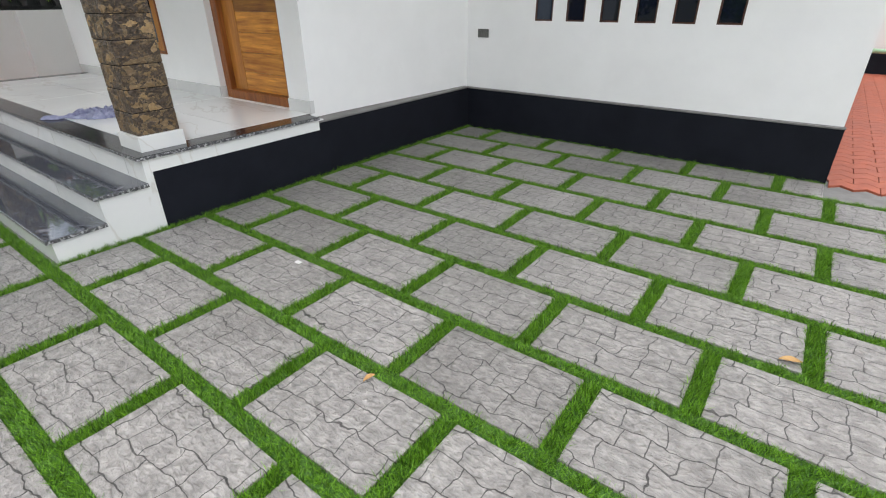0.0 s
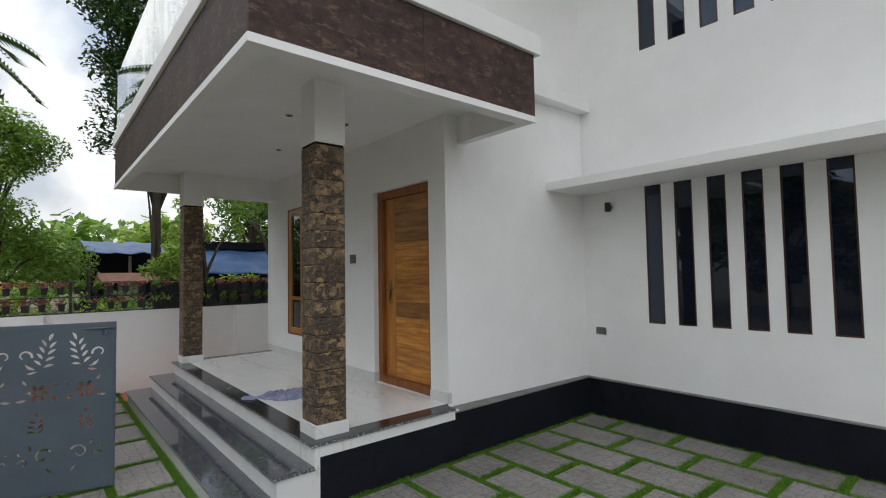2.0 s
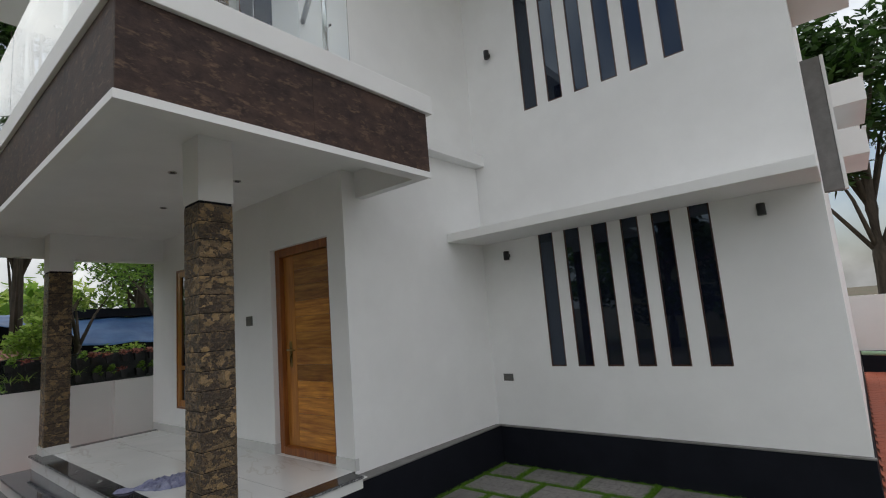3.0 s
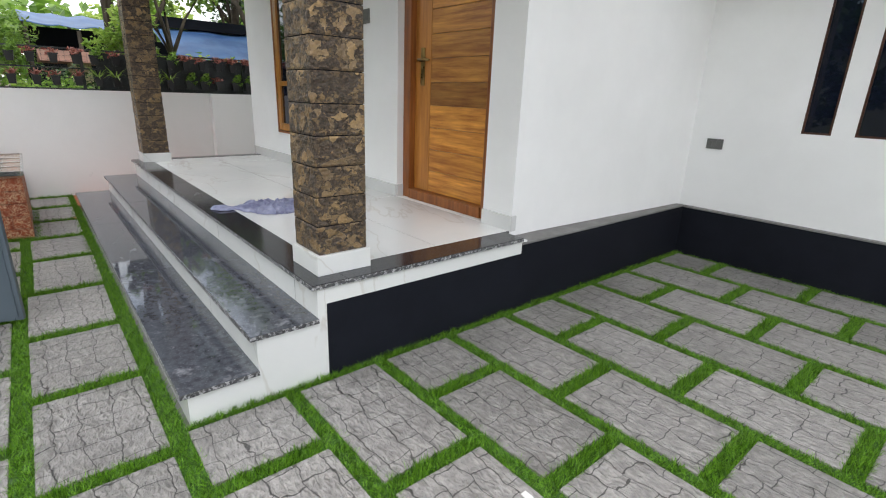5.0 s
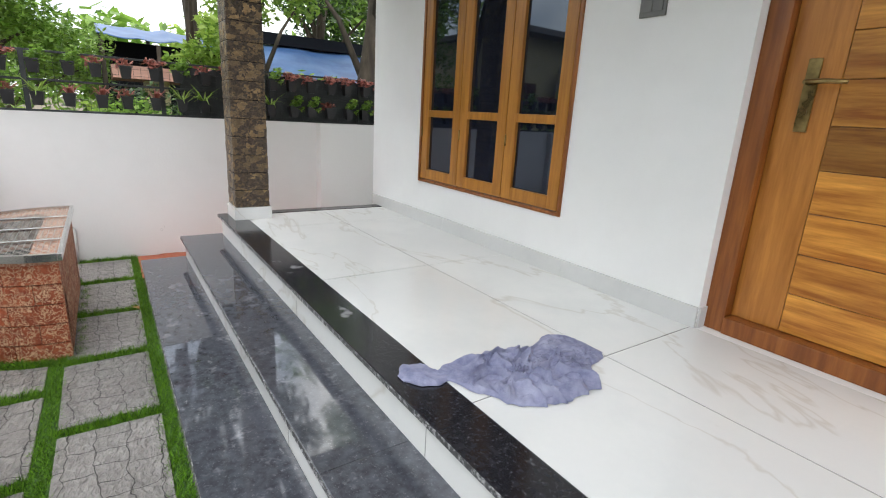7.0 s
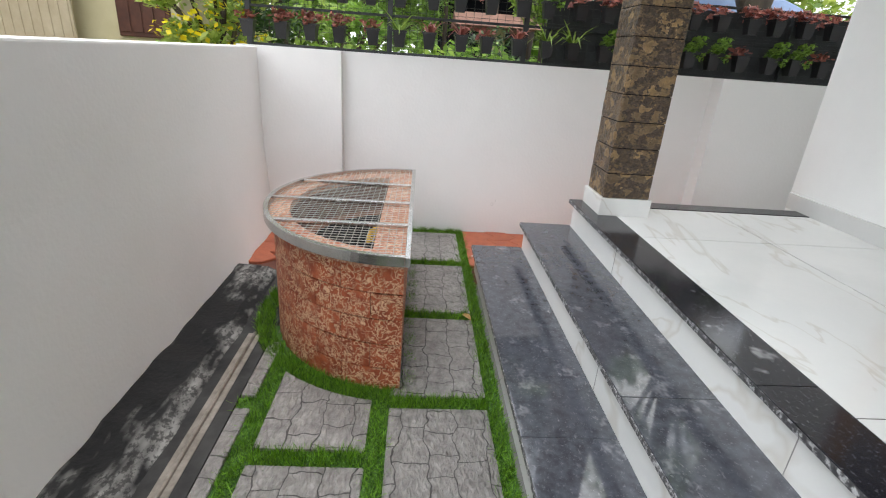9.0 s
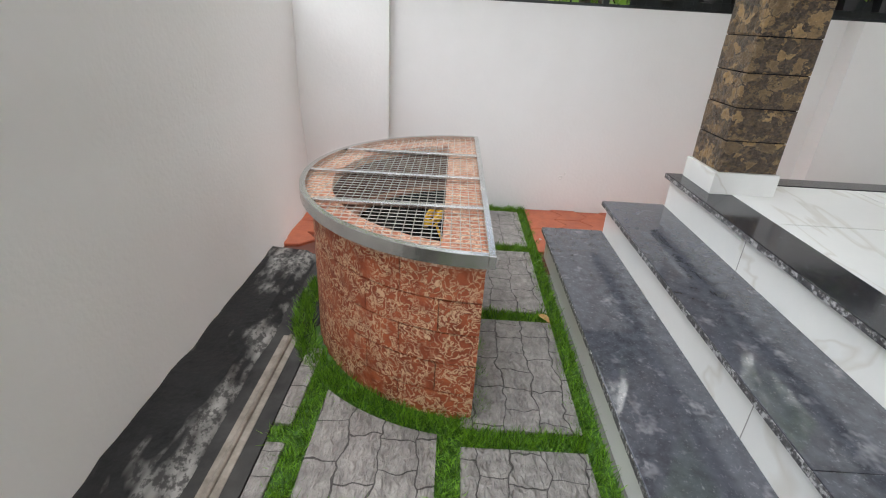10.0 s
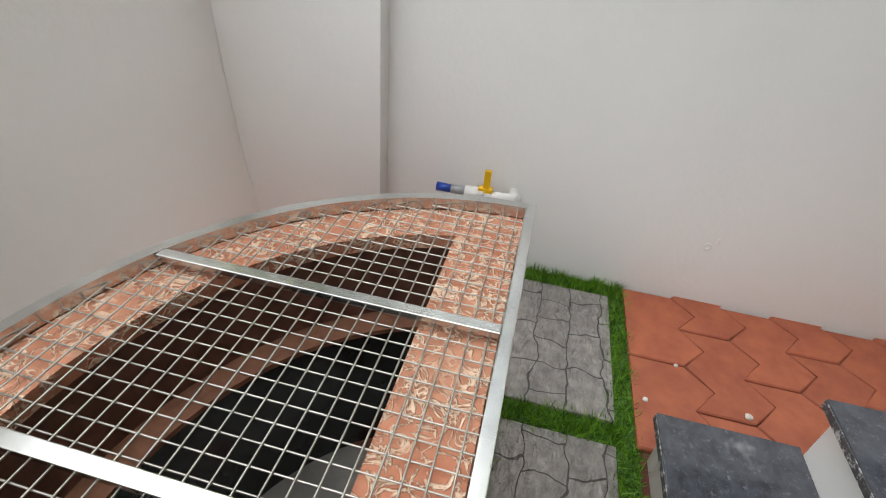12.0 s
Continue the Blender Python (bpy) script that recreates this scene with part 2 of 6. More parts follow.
WHITE = surface("white_wall_paint", (0.81, 0.81, 0.805), (0.85, 0.85, 0.845), 2.5, 0.75, 0.12, 120, c3=(0.74, 0.735, 0.725), s3=0.7, amount3=0.4)
COMPOUND = surface("boundary_wall_paint", (0.80, 0.795, 0.785), (0.85, 0.845, 0.84), 1.6, 0.8, 0.3, 60, c3=(0.73, 0.72, 0.705), s3=0.8, amount3=0.5)
BLACK = surface("black_plinth_paint", (0.0065, 0.0075, 0.012), (0.0105, 0.012, 0.018), 3, 0.7, 0.2, 90, spec=0.15)
PAVER = paver_material()
GRANITE = speckle(speckle(surface("black_granite", (0.010, 0.010, 0.013), (0.024, 0.024, 0.029), 45, 0.13, c3=(0.045, 0.045, 0.05), s3=2.2, amount3=0.4, rvar=0.06), (0.16, 0.16, 0.175), 95, 0.60, 0.72, 0.7), (0.40, 0.40, 0.41), 7.5, 0.66, 0.74, 0.55)
# Pale base and smears are dust plus sky reflections, both put into the colour.
TREAD = speckle(speckle(speckle(surface("dusty_glint_granite", (0.040, 0.043, 0.053), (0.088, 0.094, 0.112), 26, 0.045, c3=(0.085, 0.090, 0.11), s3=3.2, amount3=0.5, rvar=0.03, spec=0.8), (0.24, 0.24, 0.27), 110, 0.58, 0.72, 0.45), (0.45, 0.45, 0.48), 24, 0.66, 0.76, 0.35, (0.6, 1.2, 1)), (0.40, 0.40, 0.43), 11, 0.60, 0.76, 0.45)
GRANITE_EDGE = speckle(surface("rough_granite_edge", (0.03, 0.03, 0.033), (0.09, 0.09, 0.095), 70, 0.5, 0.8, 80), (0.50, 0.50, 0.51), 60, 0.50, 0.62, 0.95)
MARBLE = veined_marble()
JOINT = surface("tile_joint", (0.06, 0.06, 0.058), (0.10, 0.10, 0.096), 30, 0.8)
RISER_JOINT = surface("riser_joint", (0.26, 0.26, 0.255), (0.34, 0.34, 0.33), 30, 0.8)
SKIRT = surface("pale_grey_marble", (0.60, 0.605, 0.60), (0.68, 0.68, 0.67), 4, 0.14, c3=(0.55, 0.55, 0.54), s3=2, amount3=0.5, rvar=0.04)
TURF = surface("artificial_turf", (0.022, 0.085, 0.006), (0.06, 0.17, 0.015), 40, 0.55, rnd=0.0, c3=(0.05, 0.12, 0.012), s3=4, amount3=0.5)


def moulded_stone():
    """Dark rough moulded tile with raised, broken flakes of many sizes brushed in ochre."""
    m = surface("moulded_stone_tile", (0.022, 0.015, 0.010), (0.105, 0.072, 0.048), 85, 0.42, 0.6, 120, rnd=0.12, spec=0.6)
    speckle(m, (0.24, 0.165, 0.095), 60, 0.54, 0.66, 0.45, (1, 1, 2.2))
    n, l = m.node_tree.nodes, m.node_tree.links
    p = n["Principled BSDF"]
    co = n.new("ShaderNodeTexCoord")
    info = n.new("ShaderNodeObjectInfo")
    comb = n.new("ShaderNodeCombineXYZ")
    for k in range(3):
        l.new(info.outputs["Random"], comb.inputs[k])
    add = n.new("ShaderNodeVectorMath")
    add.operation = "MULTIPLY_ADD"
    add.inputs[1].default_value = (19, 23, 29)
    l.new(comb.outputs[0], add.inputs[0])
    skew = n.new("ShaderNodeMapping")
    skew.inputs["Scale"].default_value, skew.inputs["Rotation"].default_value = (0.9, 0.9, 1.15), (radians(38), radians(-43), radians(9))
    l.new(co.outputs["Object"], skew.inputs["Vector"])
    l.new(skew.outputs[0], add.inputs[2])

    def math_node(op, x, y):
        q = n.new("ShaderNodeMath")
        q.operation = op
        for k, v in enumerate((x, y)):
            if isinstance(v, float):
                q.inputs[k].default_value = v
            else:
                l.new(v, q.inputs[k])
        return q.outputs[0]

    def flakes(scale, warp_scale, warp, share, rim):
        """Broken plates: warped cells, a share of which stand proud; gives their mask and a random tone."""
        t = n.new("ShaderNodeTexNoise")
        t.inputs["Scale"].default_value, t.inputs["Detail"].default_value, t.inputs["Roughness"].default_value = warp_scale, 4, 0.64
        l.new(add.outputs[0], t.inputs["Vector"])
        bend = n.new("ShaderNodeVectorMath")
        bend.operation = "MULTIPLY_ADD"
        bend.inputs[1].default_value = (warp, warp, warp)
        l.new(t.outputs["Color"], bend.inputs[0])
        l.new(add.outputs[0], bend.inputs[2])
        cell, edge = n.new("ShaderNodeTexVoronoi"), n.new("ShaderNodeTexVoronoi")
        edge.feature = "DISTANCE_TO_EDGE"
        for v in (cell, edge):
            v.inputs["Scale"].default_value, v.inputs["Randomness"].default_value = scale, 1
            l.new(bend.outputs[0], v.inputs["Vector"])
        sep = n.new("ShaderNodeSeparateColor")
        l.new(cell.outputs["Color"], sep.inputs[0])
        on = math_node("LESS_THAN", sep.outputs[0], share)
        body = n.new("ShaderNodeMapRange")
        body.inputs["From Min"].default_value, body.inputs["From Max"].default_value = rim, rim + 0.03
        l.new(edge.outputs["Distance"], body.inputs["Value"])
        # thin band inside the flake's edge, for its painted highlight
        rim_light = n.new("ShaderNodeMapRange")
        rim_light.inputs["From Min"].default_value, rim_light.inputs["From Max"].default_value = rim + 0.10, rim + 0.03
        l.new(edge.outputs["Distance"], rim_light.inputs["Value"])
        flake = math_node("MULTIPLY", on, body.outputs[0])
        return flake, sep.outputs[1], t.outputs["Fac"], math_node("MULTIPLY", flake, rim_light.outputs[0])

    big, tone, _, rim_big = flakes(19.0, 18.0, 0.105, 0.42, 0.045)
    small, _, rough2, _ = flakes(46.0, 34.0, 0.060, 0.44, 0.04)
    small = math_node("MULTIPLY", small, 0.6)
    mask = math_node("MAXIMUM", big, small)
    gold = n.new("ShaderNodeMix")
    gold.data_type = "RGBA"
    gold.inputs["A"].default_value, gold.inputs["B"].default_value = (0.105, 0.068, 0.036, 1), (0.42, 0.270, 0.118, 1)
    l.new(tone, gold.inputs["Factor"])
    grain = n.new("ShaderNodeMapRange")
    grain.inputs["From Min"].default_value, grain.inputs["From Max"].default_value = 0.30, 0.62
    grain.inputs["To Min"].default_value, grain.inputs["To Max"].default_value = 0.45, 1.0
    l.new(rough2, grain.inputs["Value"])
    mx = n.new("ShaderNodeMix")
    mx.data_type = "RGBA"
    l.new(math_node("MULTIPLY", mask, grain.outputs[0]), mx.inputs["Factor"])
    l.new(p.inputs["Base Color"].links[0].from_socket, mx.inputs["A"])
    l.new(gold.outputs["Result"], mx.inputs["B"])
    # Edge highlight of the big flakes, mixed into the colour as a pale rim.
    worn = n.new("ShaderNodeMix")
    worn.data_type = "RGBA"
    worn.inputs["B"].default_value = (0.56, 0.42, 0.25, 1)
    l.new(math_node("MULTIPLY", rim_big, 0.30), worn.inputs["Factor"])
    l.new(mx.outputs["Result"], worn.inputs["A"])
    l.new(worn.outputs["Result"], p.inputs["Base Color"])
    high = n.new("ShaderNodeMath")
    high.operation = "MULTIPLY_ADD"
    high.inputs[1].default_value = 0.8
    l.new(mask, high.inputs[0])
    l.new(math_node("MULTIPLY", math_node("SUBTRACT", 1.0, math_node("MULTIPLY", mask, 0.6)), math_node("MULTIPLY", rough2, 1.3)), high.inputs[2])
    bp = n.new("ShaderNodeBump")
    bp.inputs["Strength"].default_value, bp.inputs["Distance"].default_value = 1.0, 0.022
    l.new(high.outputs[0], bp.inputs["Height"])
    l.new(p.inputs["Normal"].links[0].from_socket, bp.inputs["Normal"])
    l.new(bp.outputs["Normal"], p.inputs["Normal"])
    return m


STONE = moulded_stone()
DOOR_WOOD = wood("teak_plank", (0.27, 0.085, 0.010), (0.66, 0.31, 0.055), "x", 0.42)
STILE_WOOD = wood("teak_stile", (0.30, 0.11, 0.018), (0.50, 0.21, 0.042), "z", 0.12)
FRAME_WOOD = wood("dark_teak_frame", (0.17, 0.050, 0.011), (0.33, 0.115, 0.026), "z", 0.12)
SLIT_WOOD = wood("dark_slit_frame", (0.035, 0.012, 0.006), (0.075, 0.026, 0.012), "z", 0.12)
WINDOW_WOOD = wood("orange_teak", (0.32, 0.125, 0.018), (0.50, 0.22, 0.035), "z", 0.10)
DARK_GLASS = surface("dark_window_glass", (0.006, 0.008, 0.017), (0.008, 0.011, 0.022), 1, 0.02, spec=0.85, rvar=0.004)
DARK_GLASS.node_tree.nodes["Principled BSDF"].inputs["Specular Tint"].default_value = (0.70, 0.84, 1.0, 1)
CLEAR = glass("railing_glass", (0.93, 0.97, 0.96))
STEEL = surface("stainless_steel", (0.55, 0.55, 0.54), (0.68, 0.68, 0.67), 12, 0.24, metal=1.0)
FASCIA = speckle(surface("rusty_brown_fascia_tile", (0.030, 0.020, 0.018), (0.072, 0.046, 0.039), 9, 0.62, 0.5, 60, rnd=0.06, c3=(0.10, 0.060, 0.045), s3=2.2, amount3=0.55, spec=0.2, stretch=(1, 1, 1.8)), (0.21, 0.135, 0.090), 16, 0.55, 0.74, 0.65, (0.6, 0.6, 1.6))
LATERITE = worm_flecks(surface("red_moulded_block", (0.26, 0.052, 0.019), (0.46, 0.115, 0.044), 22, 0.6, 1.0, 70, rnd=0.10), (0.80, 0.54, 0.34))
TANK_IN = surface("brown_tank_lining", (0.085, 0.035, 0.024), (0.16, 0.075, 0.052), 30, 0.7, 0.6, 40)
# Darkened in colour to hide skylight on the tank bottom; blotches paint wet reflections.
TANK_LOW = surface("darkened_tank_lining", (0.014, 0.018, 0.018), (0.034, 0.039, 0.038), 6, 0.2, c3=(0.13, 0.14, 0.14), s3=3, amount3=0.4)
TANK_TOP = worm_flecks(surface("pink_moulded_coping", (0.38, 0.125, 0.068), (0.52, 0.22, 0.13), 16, 0.75, 0.6, 45, c3=(0.62, 0.36, 0.24), s3=3, amount3=0.5), (0.80, 0.60, 0.45))
GATE = surface("slate_blue_gate_paint", (0.068, 0.090, 0.116), (0.085, 0.112, 0.138), 2, 0.38, c3=(0.11, 0.135, 0.155), s3=1.5, amount3=0.4)
RED = surface("red_interlock_paver", (0.32, 0.083, 0.043), (0.43, 0.125, 0.062), 14, 0.6, 0.4, 60, rnd=0.06)
# Darker, blotched copy of RED: the passage's shade is mixed into the paver colour.
RED_SHADE = surface("shaded_red_interlock_paver", (0.30, 0.070, 0.036), (0.42, 0.115, 0.062), 9, 0.65, 0.4, 60, c3=(0.26, 0.085, 0.06), s3=1.5, amount3=0.5)
RED_BED = surface("red_paver_bed", (0.10, 0.035, 0.022), (0.15, 0.05, 0.035), 14, 0.85, 0.4, 60)
RAILBED = speckle(speckle(surface("black_painted_kerb", (0.008, 0.008, 0.009), (0.022, 0.022, 0.023), 14, 0.75, 0.8, 60, spec=0.25), (0.58, 0.57, 0.55), 5, 0.49, 0.72, 0.72, (0.5, 1.5, 1)), (0.016, 0.016, 0.017), 48, 0.47, 0.58, 0.75, (0.7, 1, 1))
TRACK_BED = surface("black_cement_strip", (0.014, 0.014, 0.015), (0.040, 0.040, 0.041), 10, 0.8, 0.6, 60, c3=(0.10, 0.098, 0.094), s3=2.5, amount3=0.5, spec=0.25)
RUST = surface("muddy_steel_rail", (0.16, 0.138, 0.115), (0.31, 0.275, 0.24), 20, 0.6, 0.4, 60)
PLASTIC_BLACK = surface("black_plastic", (0.012, 0.012, 0.013), (0.02, 0.02, 0.022), 8, 0.45)
PLATE = surface("grey_switch_plate", (0.10, 0.10, 0.095), (0.13, 0.13, 0.12), 10, 0.35)
BRASS = surface("antique_brass", (0.10, 0.065, 0.025), (0.38, 0.27, 0.11), 10, 0.3, metal=0.9)
WIRE = surface("dull_steel_wire", (0.34, 0.33, 0.30), (0.52, 0.50, 0.46), 30, 0.35, metal=0.9)
IRON = surface("dark_fence_iron", (0.016, 0.019, 0.021), (0.035, 0.040, 0.043), 12, 0.5)
SOIL = surface("soil", (0.03, 0.02, 0.012), (0.07, 0.045, 0.03), 30, 0.95, 0.8, 60)
EARTH = surface("bare_earth", (0.10, 0.075, 0.05), (0.16, 0.12, 0.08), 3, 0.95, 0.6, 20, c3=(0.05, 0.085, 0.03), s3=0.4, amount3=0.9)
CEMENT = surface("cement_screed", (0.16, 0.155, 0.15), (0.22, 0.215, 0.21), 8, 0.85, 0.4, 60)
BARK = surface("tree_bark", (0.035, 0.026, 0.018), (0.10, 0.078, 0.058), 9, 0.9, 0.9, 25, stretch=(1, 1, 0.25))
TARP = surface("blue_tarpaulin", (0.030, 0.095, 0.26), (0.075, 0.17, 0.38), 3, 0.5, 0.3, 12, c3=(0.16, 0.26, 0.42), s3=1.5, amount3=0.4)
CREAM = surface("cream_wall_paint", (0.52, 0.46, 0.27), (0.60, 0.54, 0.34), 2, 0.8, 0.2, 60, c3=(0.42, 0.37, 0.22), s3=0.6, amount3=0.4)
CORR = surface("beige_corrugated_sheet", (0.40, 0.33, 0.22), (0.48, 0.41, 0.29), 4, 0.55)
ROOF_RED = surface("clay_roof_tile", (0.16, 0.075, 0.05), (0.26, 0.13, 0.09), 6, 0.8, 0.5, 30)
GRILLE = surface("brown_window_grille", (0.06, 0.02, 0.012), (0.10, 0.035, 0.02), 8, 0.5)
CLOTH = surface("lilac_cotton_cloth", (0.17, 0.18, 0.29), (0.28, 0.29, 0.42), 35, 0.9, 0.5, 200, c3=(0.46, 0.47, 0.60), s3=12, amount3=0.5)
PVC = surface("white_pvc", (0.70, 0.70, 0.69), (0.78, 0.78, 0.77), 8, 0.35)
GREYPVC = surface("grey_pvc", (0.28, 0.30, 0.31), (0.33, 0.35, 0.36), 8, 0.35)
BLUE = surface("blue_plastic", (0.01, 0.05, 0.32), (0.015, 0.07, 0.40), 8, 0.3)
YELLOW = surface("yellow_plastic", (0.75, 0.42, 0.01), (0.85, 0.52, 0.02), 8, 0.35)
PINK = surface("pink_plastic", (0.55, 0.02, 0.14), (0.65, 0.03, 0.18), 8, 0.35)
HOSE = surface("green_hose", (0.01, 0.16, 0.10), (0.02, 0.22, 0.14), 8, 0.35)
LEDGE = surface("brown_tank_ledge", (0.16, 0.065, 0.038), (0.26, 0.12, 0.07), 22, 0.75, 0.5, 50)
PEBBLE = surface("pale_pebble", (0.55, 0.54, 0.50), (0.70, 0.69, 0.66), 30, 0.7)
DRYLEAF = surface("dry_leaf", (0.36, 0.20, 0.07), (0.55, 0.36, 0.16), 30, 0.8)


def leaf_material(name, c1, c2, trans=0.25):
    m = bpy.data.materials.new(name)
    m.use_nodes = True
    n, l = m.node_tree.nodes, m.node_tree.links
    p = n["Principled BSDF"]
    g = n.new("ShaderNodeNewGeometry")
    r = n.new("ShaderNodeValToRGB")
    r.color_ramp.elements[0].color, r.color_ramp.elements[1].color = rgb(c1), rgb(c2)
    l.new(g.outputs["Random Per Island"], r.inputs["Fac"])
    l.new(r.outputs["Color"], p.inputs["Base Color"])
    p.inputs["Roughness"].default_value = 0.45
    tr = n.new("ShaderNodeBsdfTranslucent")
    l.new(r.outputs["Color"], tr.inputs["Color"])
    ms = n.new("ShaderNodeMixShader")
    ms.inputs["Fac"].default_value = trans
    l.new(p.outputs[0], ms.inputs[1])
    l.new(tr.outputs[0], ms.inputs[2])
    l.new(ms.outputs[0], n["Material Output"].inputs["Surface"])
    return m


GRASS = leaf_material("turf_blades", (0.012, 0.060, 0.003), (0.22, 0.46, 0.030), 0.22)
LEAF_A = leaf_material("mid_green_leaves", (0.085, 0.18, 0.022), (0.29, 0.46, 0.085), 0.5)
LEAF_B = leaf_material("light_green_leaves", (0.12, 0.23, 0.030), (0.38, 0.52, 0.105), 0.5)
LEAF_Y = leaf_material("yellow_green_leaves", (0.22, 0.34, 0.05), (0.52, 0.62, 0.16), 0.5)
LEAF_C = leaf_material("dark_green_leaves", (0.012, 0.036, 0.007), (0.055, 0.12, 0.022), 0.35)
LEAF_RED = leaf_material("red_leaves", (0.15, 0.035, 0.030), (0.46, 0.17, 0.13), 0.35)
FLOWER = leaf_material("yellow_petals", (0.80, 0.62, 0.008), (0.92, 0.80, 0.03), 0.3)


# ---- building helpers ----
def box(bm, x0, x1, y0, y1, z0, z1, bevel=0.0):
    vs = [bm.verts.new(v) for v in ((x0, y0, z0), (x1, y0, z0), (x1, y1, z0), (x0, y1, z0), (x0, y0, z1), (x1, y0, z1), (x1, y1, z1), (x0, y1, z1))]
    fs = [bm.faces.new([vs[k] for k in q]) for q in ((3, 2, 1, 0), (4, 5, 6, 7), (0, 1, 5, 4), (1, 2, 6, 5), (2, 3, 7, 6), (3, 0, 4, 7))]
    if bevel:
        es = list({e for f in fs for e in f.edges})
        bmesh.ops.bevel(bm, geom=es, offset=bevel, segments=2, affect="EDGES", profile=0.6)
    return bm


def boxed(*a, bevel=0.0):
    return box(bmesh.new(), *a, bevel=bevel)


def cyl(bm, p0, p1, r0, r1=None, n=12, cap=True):
    """A tapered round bar between two points."""
    p0, p1 = Vector(p0), Vector(p1)
    r1 = r0 if r1 is None else r1
    q = (p1 - p0).to_track_quat("Z", "Y")
    rings = []
    for p, r in ((p0, r0), (p1, r1)):
        rings.append([bm.verts.new(p + q @ Vector((r * math.cos(2 * math.pi * k / n), r * math.sin(2 * math.pi * k / n), 0))) for k in range(n)])
    for k in range(n):
        f = bm.faces.new((rings[0][k], rings[0][(k + 1) % n], rings[1][(k + 1) % n], rings[1][k]))
        f.smooth = True
    if cap:
        bm.faces.new(rings[0][::-1])
        bm.faces.new(rings[1])
    return bm


def tube(bm, pts, r, n=8):
    """A round tube along a list of points."""
    pts = [Vector(p) for p in pts]
    rings = []
    for i, p in enumerate(pts):
        d = (pts[min(i + 1, len(pts) - 1)] - pts[max(i - 1, 0)]).normalized()
        q = d.to_track_quat("Z", "Y")
        ri = r[i] if isinstance(r, (list, tuple)) else r
        rings.append([bm.verts.new(p + q @ Vector((ri * math.cos(2 * math.pi * k / n), ri * math.sin(2 * math.pi * k / n), 0))) for k in range(n)])
    for a, b in zip(rings, rings[1:]):
        for k in range(n):
            f = bm.faces.new((a[k], a[(k + 1) % n], b[(k + 1) % n], b[k]))
            f.smooth = True
    bm.faces.new(rings[0][::-1])
    bm.faces.new(rings[-1])
    return bm


def mesh_of(name, bm, material):
    bmesh.ops.recalc_face_normals(bm, faces=bm.faces[:])
    me = bpy.data.meshes.new(name)
    bm.to_mesh(me)
    bm.free()
    me.materials.append(material)
    return me


def part(name, bm, material, parent, label="", at=None):
    ob = new(name, mesh_of(name, bm, material))
    ob.parent = parent
    if at:
        ob.matrix_basis = at
    return tagged(ob, label) if label else ob


def thing(name, at, label, category, group=""):
    """An empty at the base of a thing; its parts are given in its own coordinates."""
    ob = new(name)
    ob.empty_display_size = 0.1
    ob.matrix_basis = at if isinstance(at, Matrix) else Matrix.Translation(at)
    return tagged(ob, label, category, group)


def solid(name, bm, material, label, category, kind="structure", group="", weld=False):
    if weld:
        bmesh.ops.remove_doubles(bm, verts=bm.verts[:], dist=0.0002)
    return tagged(new(name, mesh_of(name, bm, material)), label, category, group, kind)


def raw_mesh(name, verts, faces, material):
    me = bpy.data.meshes.new(name)
    me.from_pydata(verts, [], faces)
    me.materials.append(material)
    return me


def cells(x0, x1, z0, z1, holes):
    """Rectangles that fill x0..x1, z0..z1 but for the holes (hx0, hx1, hz0, hz1)."""
    xs = sorted({x0, x1, *(h[0] for h in holes), *(h[1] for h in holes)})
    for a, b in zip(xs, xs[1:]):
        zs, mid = [z0], (a + b) / 2
        for h in sorted((h for h in holes if h[0] < mid < h[1]), key=lambda h: h[2]):
            zs += [h[2], h[3]]
        zs.append(z1)
        for c, d in zip(zs[::2], zs[1::2]):
            if d > c:
                yield a, b, c, d


# ---- plan ----
Z1, Z2, Z3 = 0.1573, 0.3146, 0.472          # tops of the two steps and of the porch
XR, XL = -2.8364, -7.3186                     # ends of the steps and porch
Y1, Y2, Y3 = 1.1702, 1.4426, 1.713           # fronts of the two steps and of the porch
YD, YW = 3.1004, 5.1658                        # door wall, window wall
XC, XI, XE, XH = -2.988, -2.908, 0.3956, -7.4152            # corner wall at its outer and inner end, right end and left end of the house
XF, XP, YL = -7.947, -7.8734, -0.1886        # far boundary wall, its piers, front boundary wall
WTOP = 1.176
TOP = 6.716
STRIPS = [(-2.1482, -1.9716), (-1.84, -1.6634), (-1.5244, -1.3588), (-1.2236, -1.0506), (-0.9228, -0.747), (-0.5962, -0.4158)]

# ---- ground ----
bm = bmesh.new()
vs = [bm.verts.new(v) for v in ((-400, -400, -0.06), (400, -400, -0.06), (400, 400, -0.06), (-400, 400, -0.06))]
bm.faces.new(vs)
solid("ground", bm, EARTH, "bare brown earth with sparse green round the plot", "ground")
pavement = solid("pavement", boxed(-7.9672, 2.944, -0.828, 5.52, -0.055, 0.0), CEMENT, "grey bedding under the stamped concrete slabs of the yard", "pavement")

# ---- house walls ----
holes = [(a, b, 1.0856, 2.553) for a, b in STRIPS] + [(a, b, 4.002, 5.8236) for a, b in STRIPS]
bm = bmesh.new()
for a, b, c, d in cells(XI, XE, 0, TOP, holes):
    box(bm, a, b, YW, YW + 0.2, c, d)
solid("wall_front", bm, WHITE, "smooth white painted wall with two rows of slit windows", "wall", weld=True)
DOOR = (-4.232, -3.243, Z3, 2.553)
WIN = (-6.5918, -5.0738, 0.7986, 2.6174)
bm = bmesh.new()
for a, b, c, d in cells(XH, XC, -0.05, 3.45, [DOOR, WIN]):
    box(bm, a, b, YD, YD + 0.2, c, d)
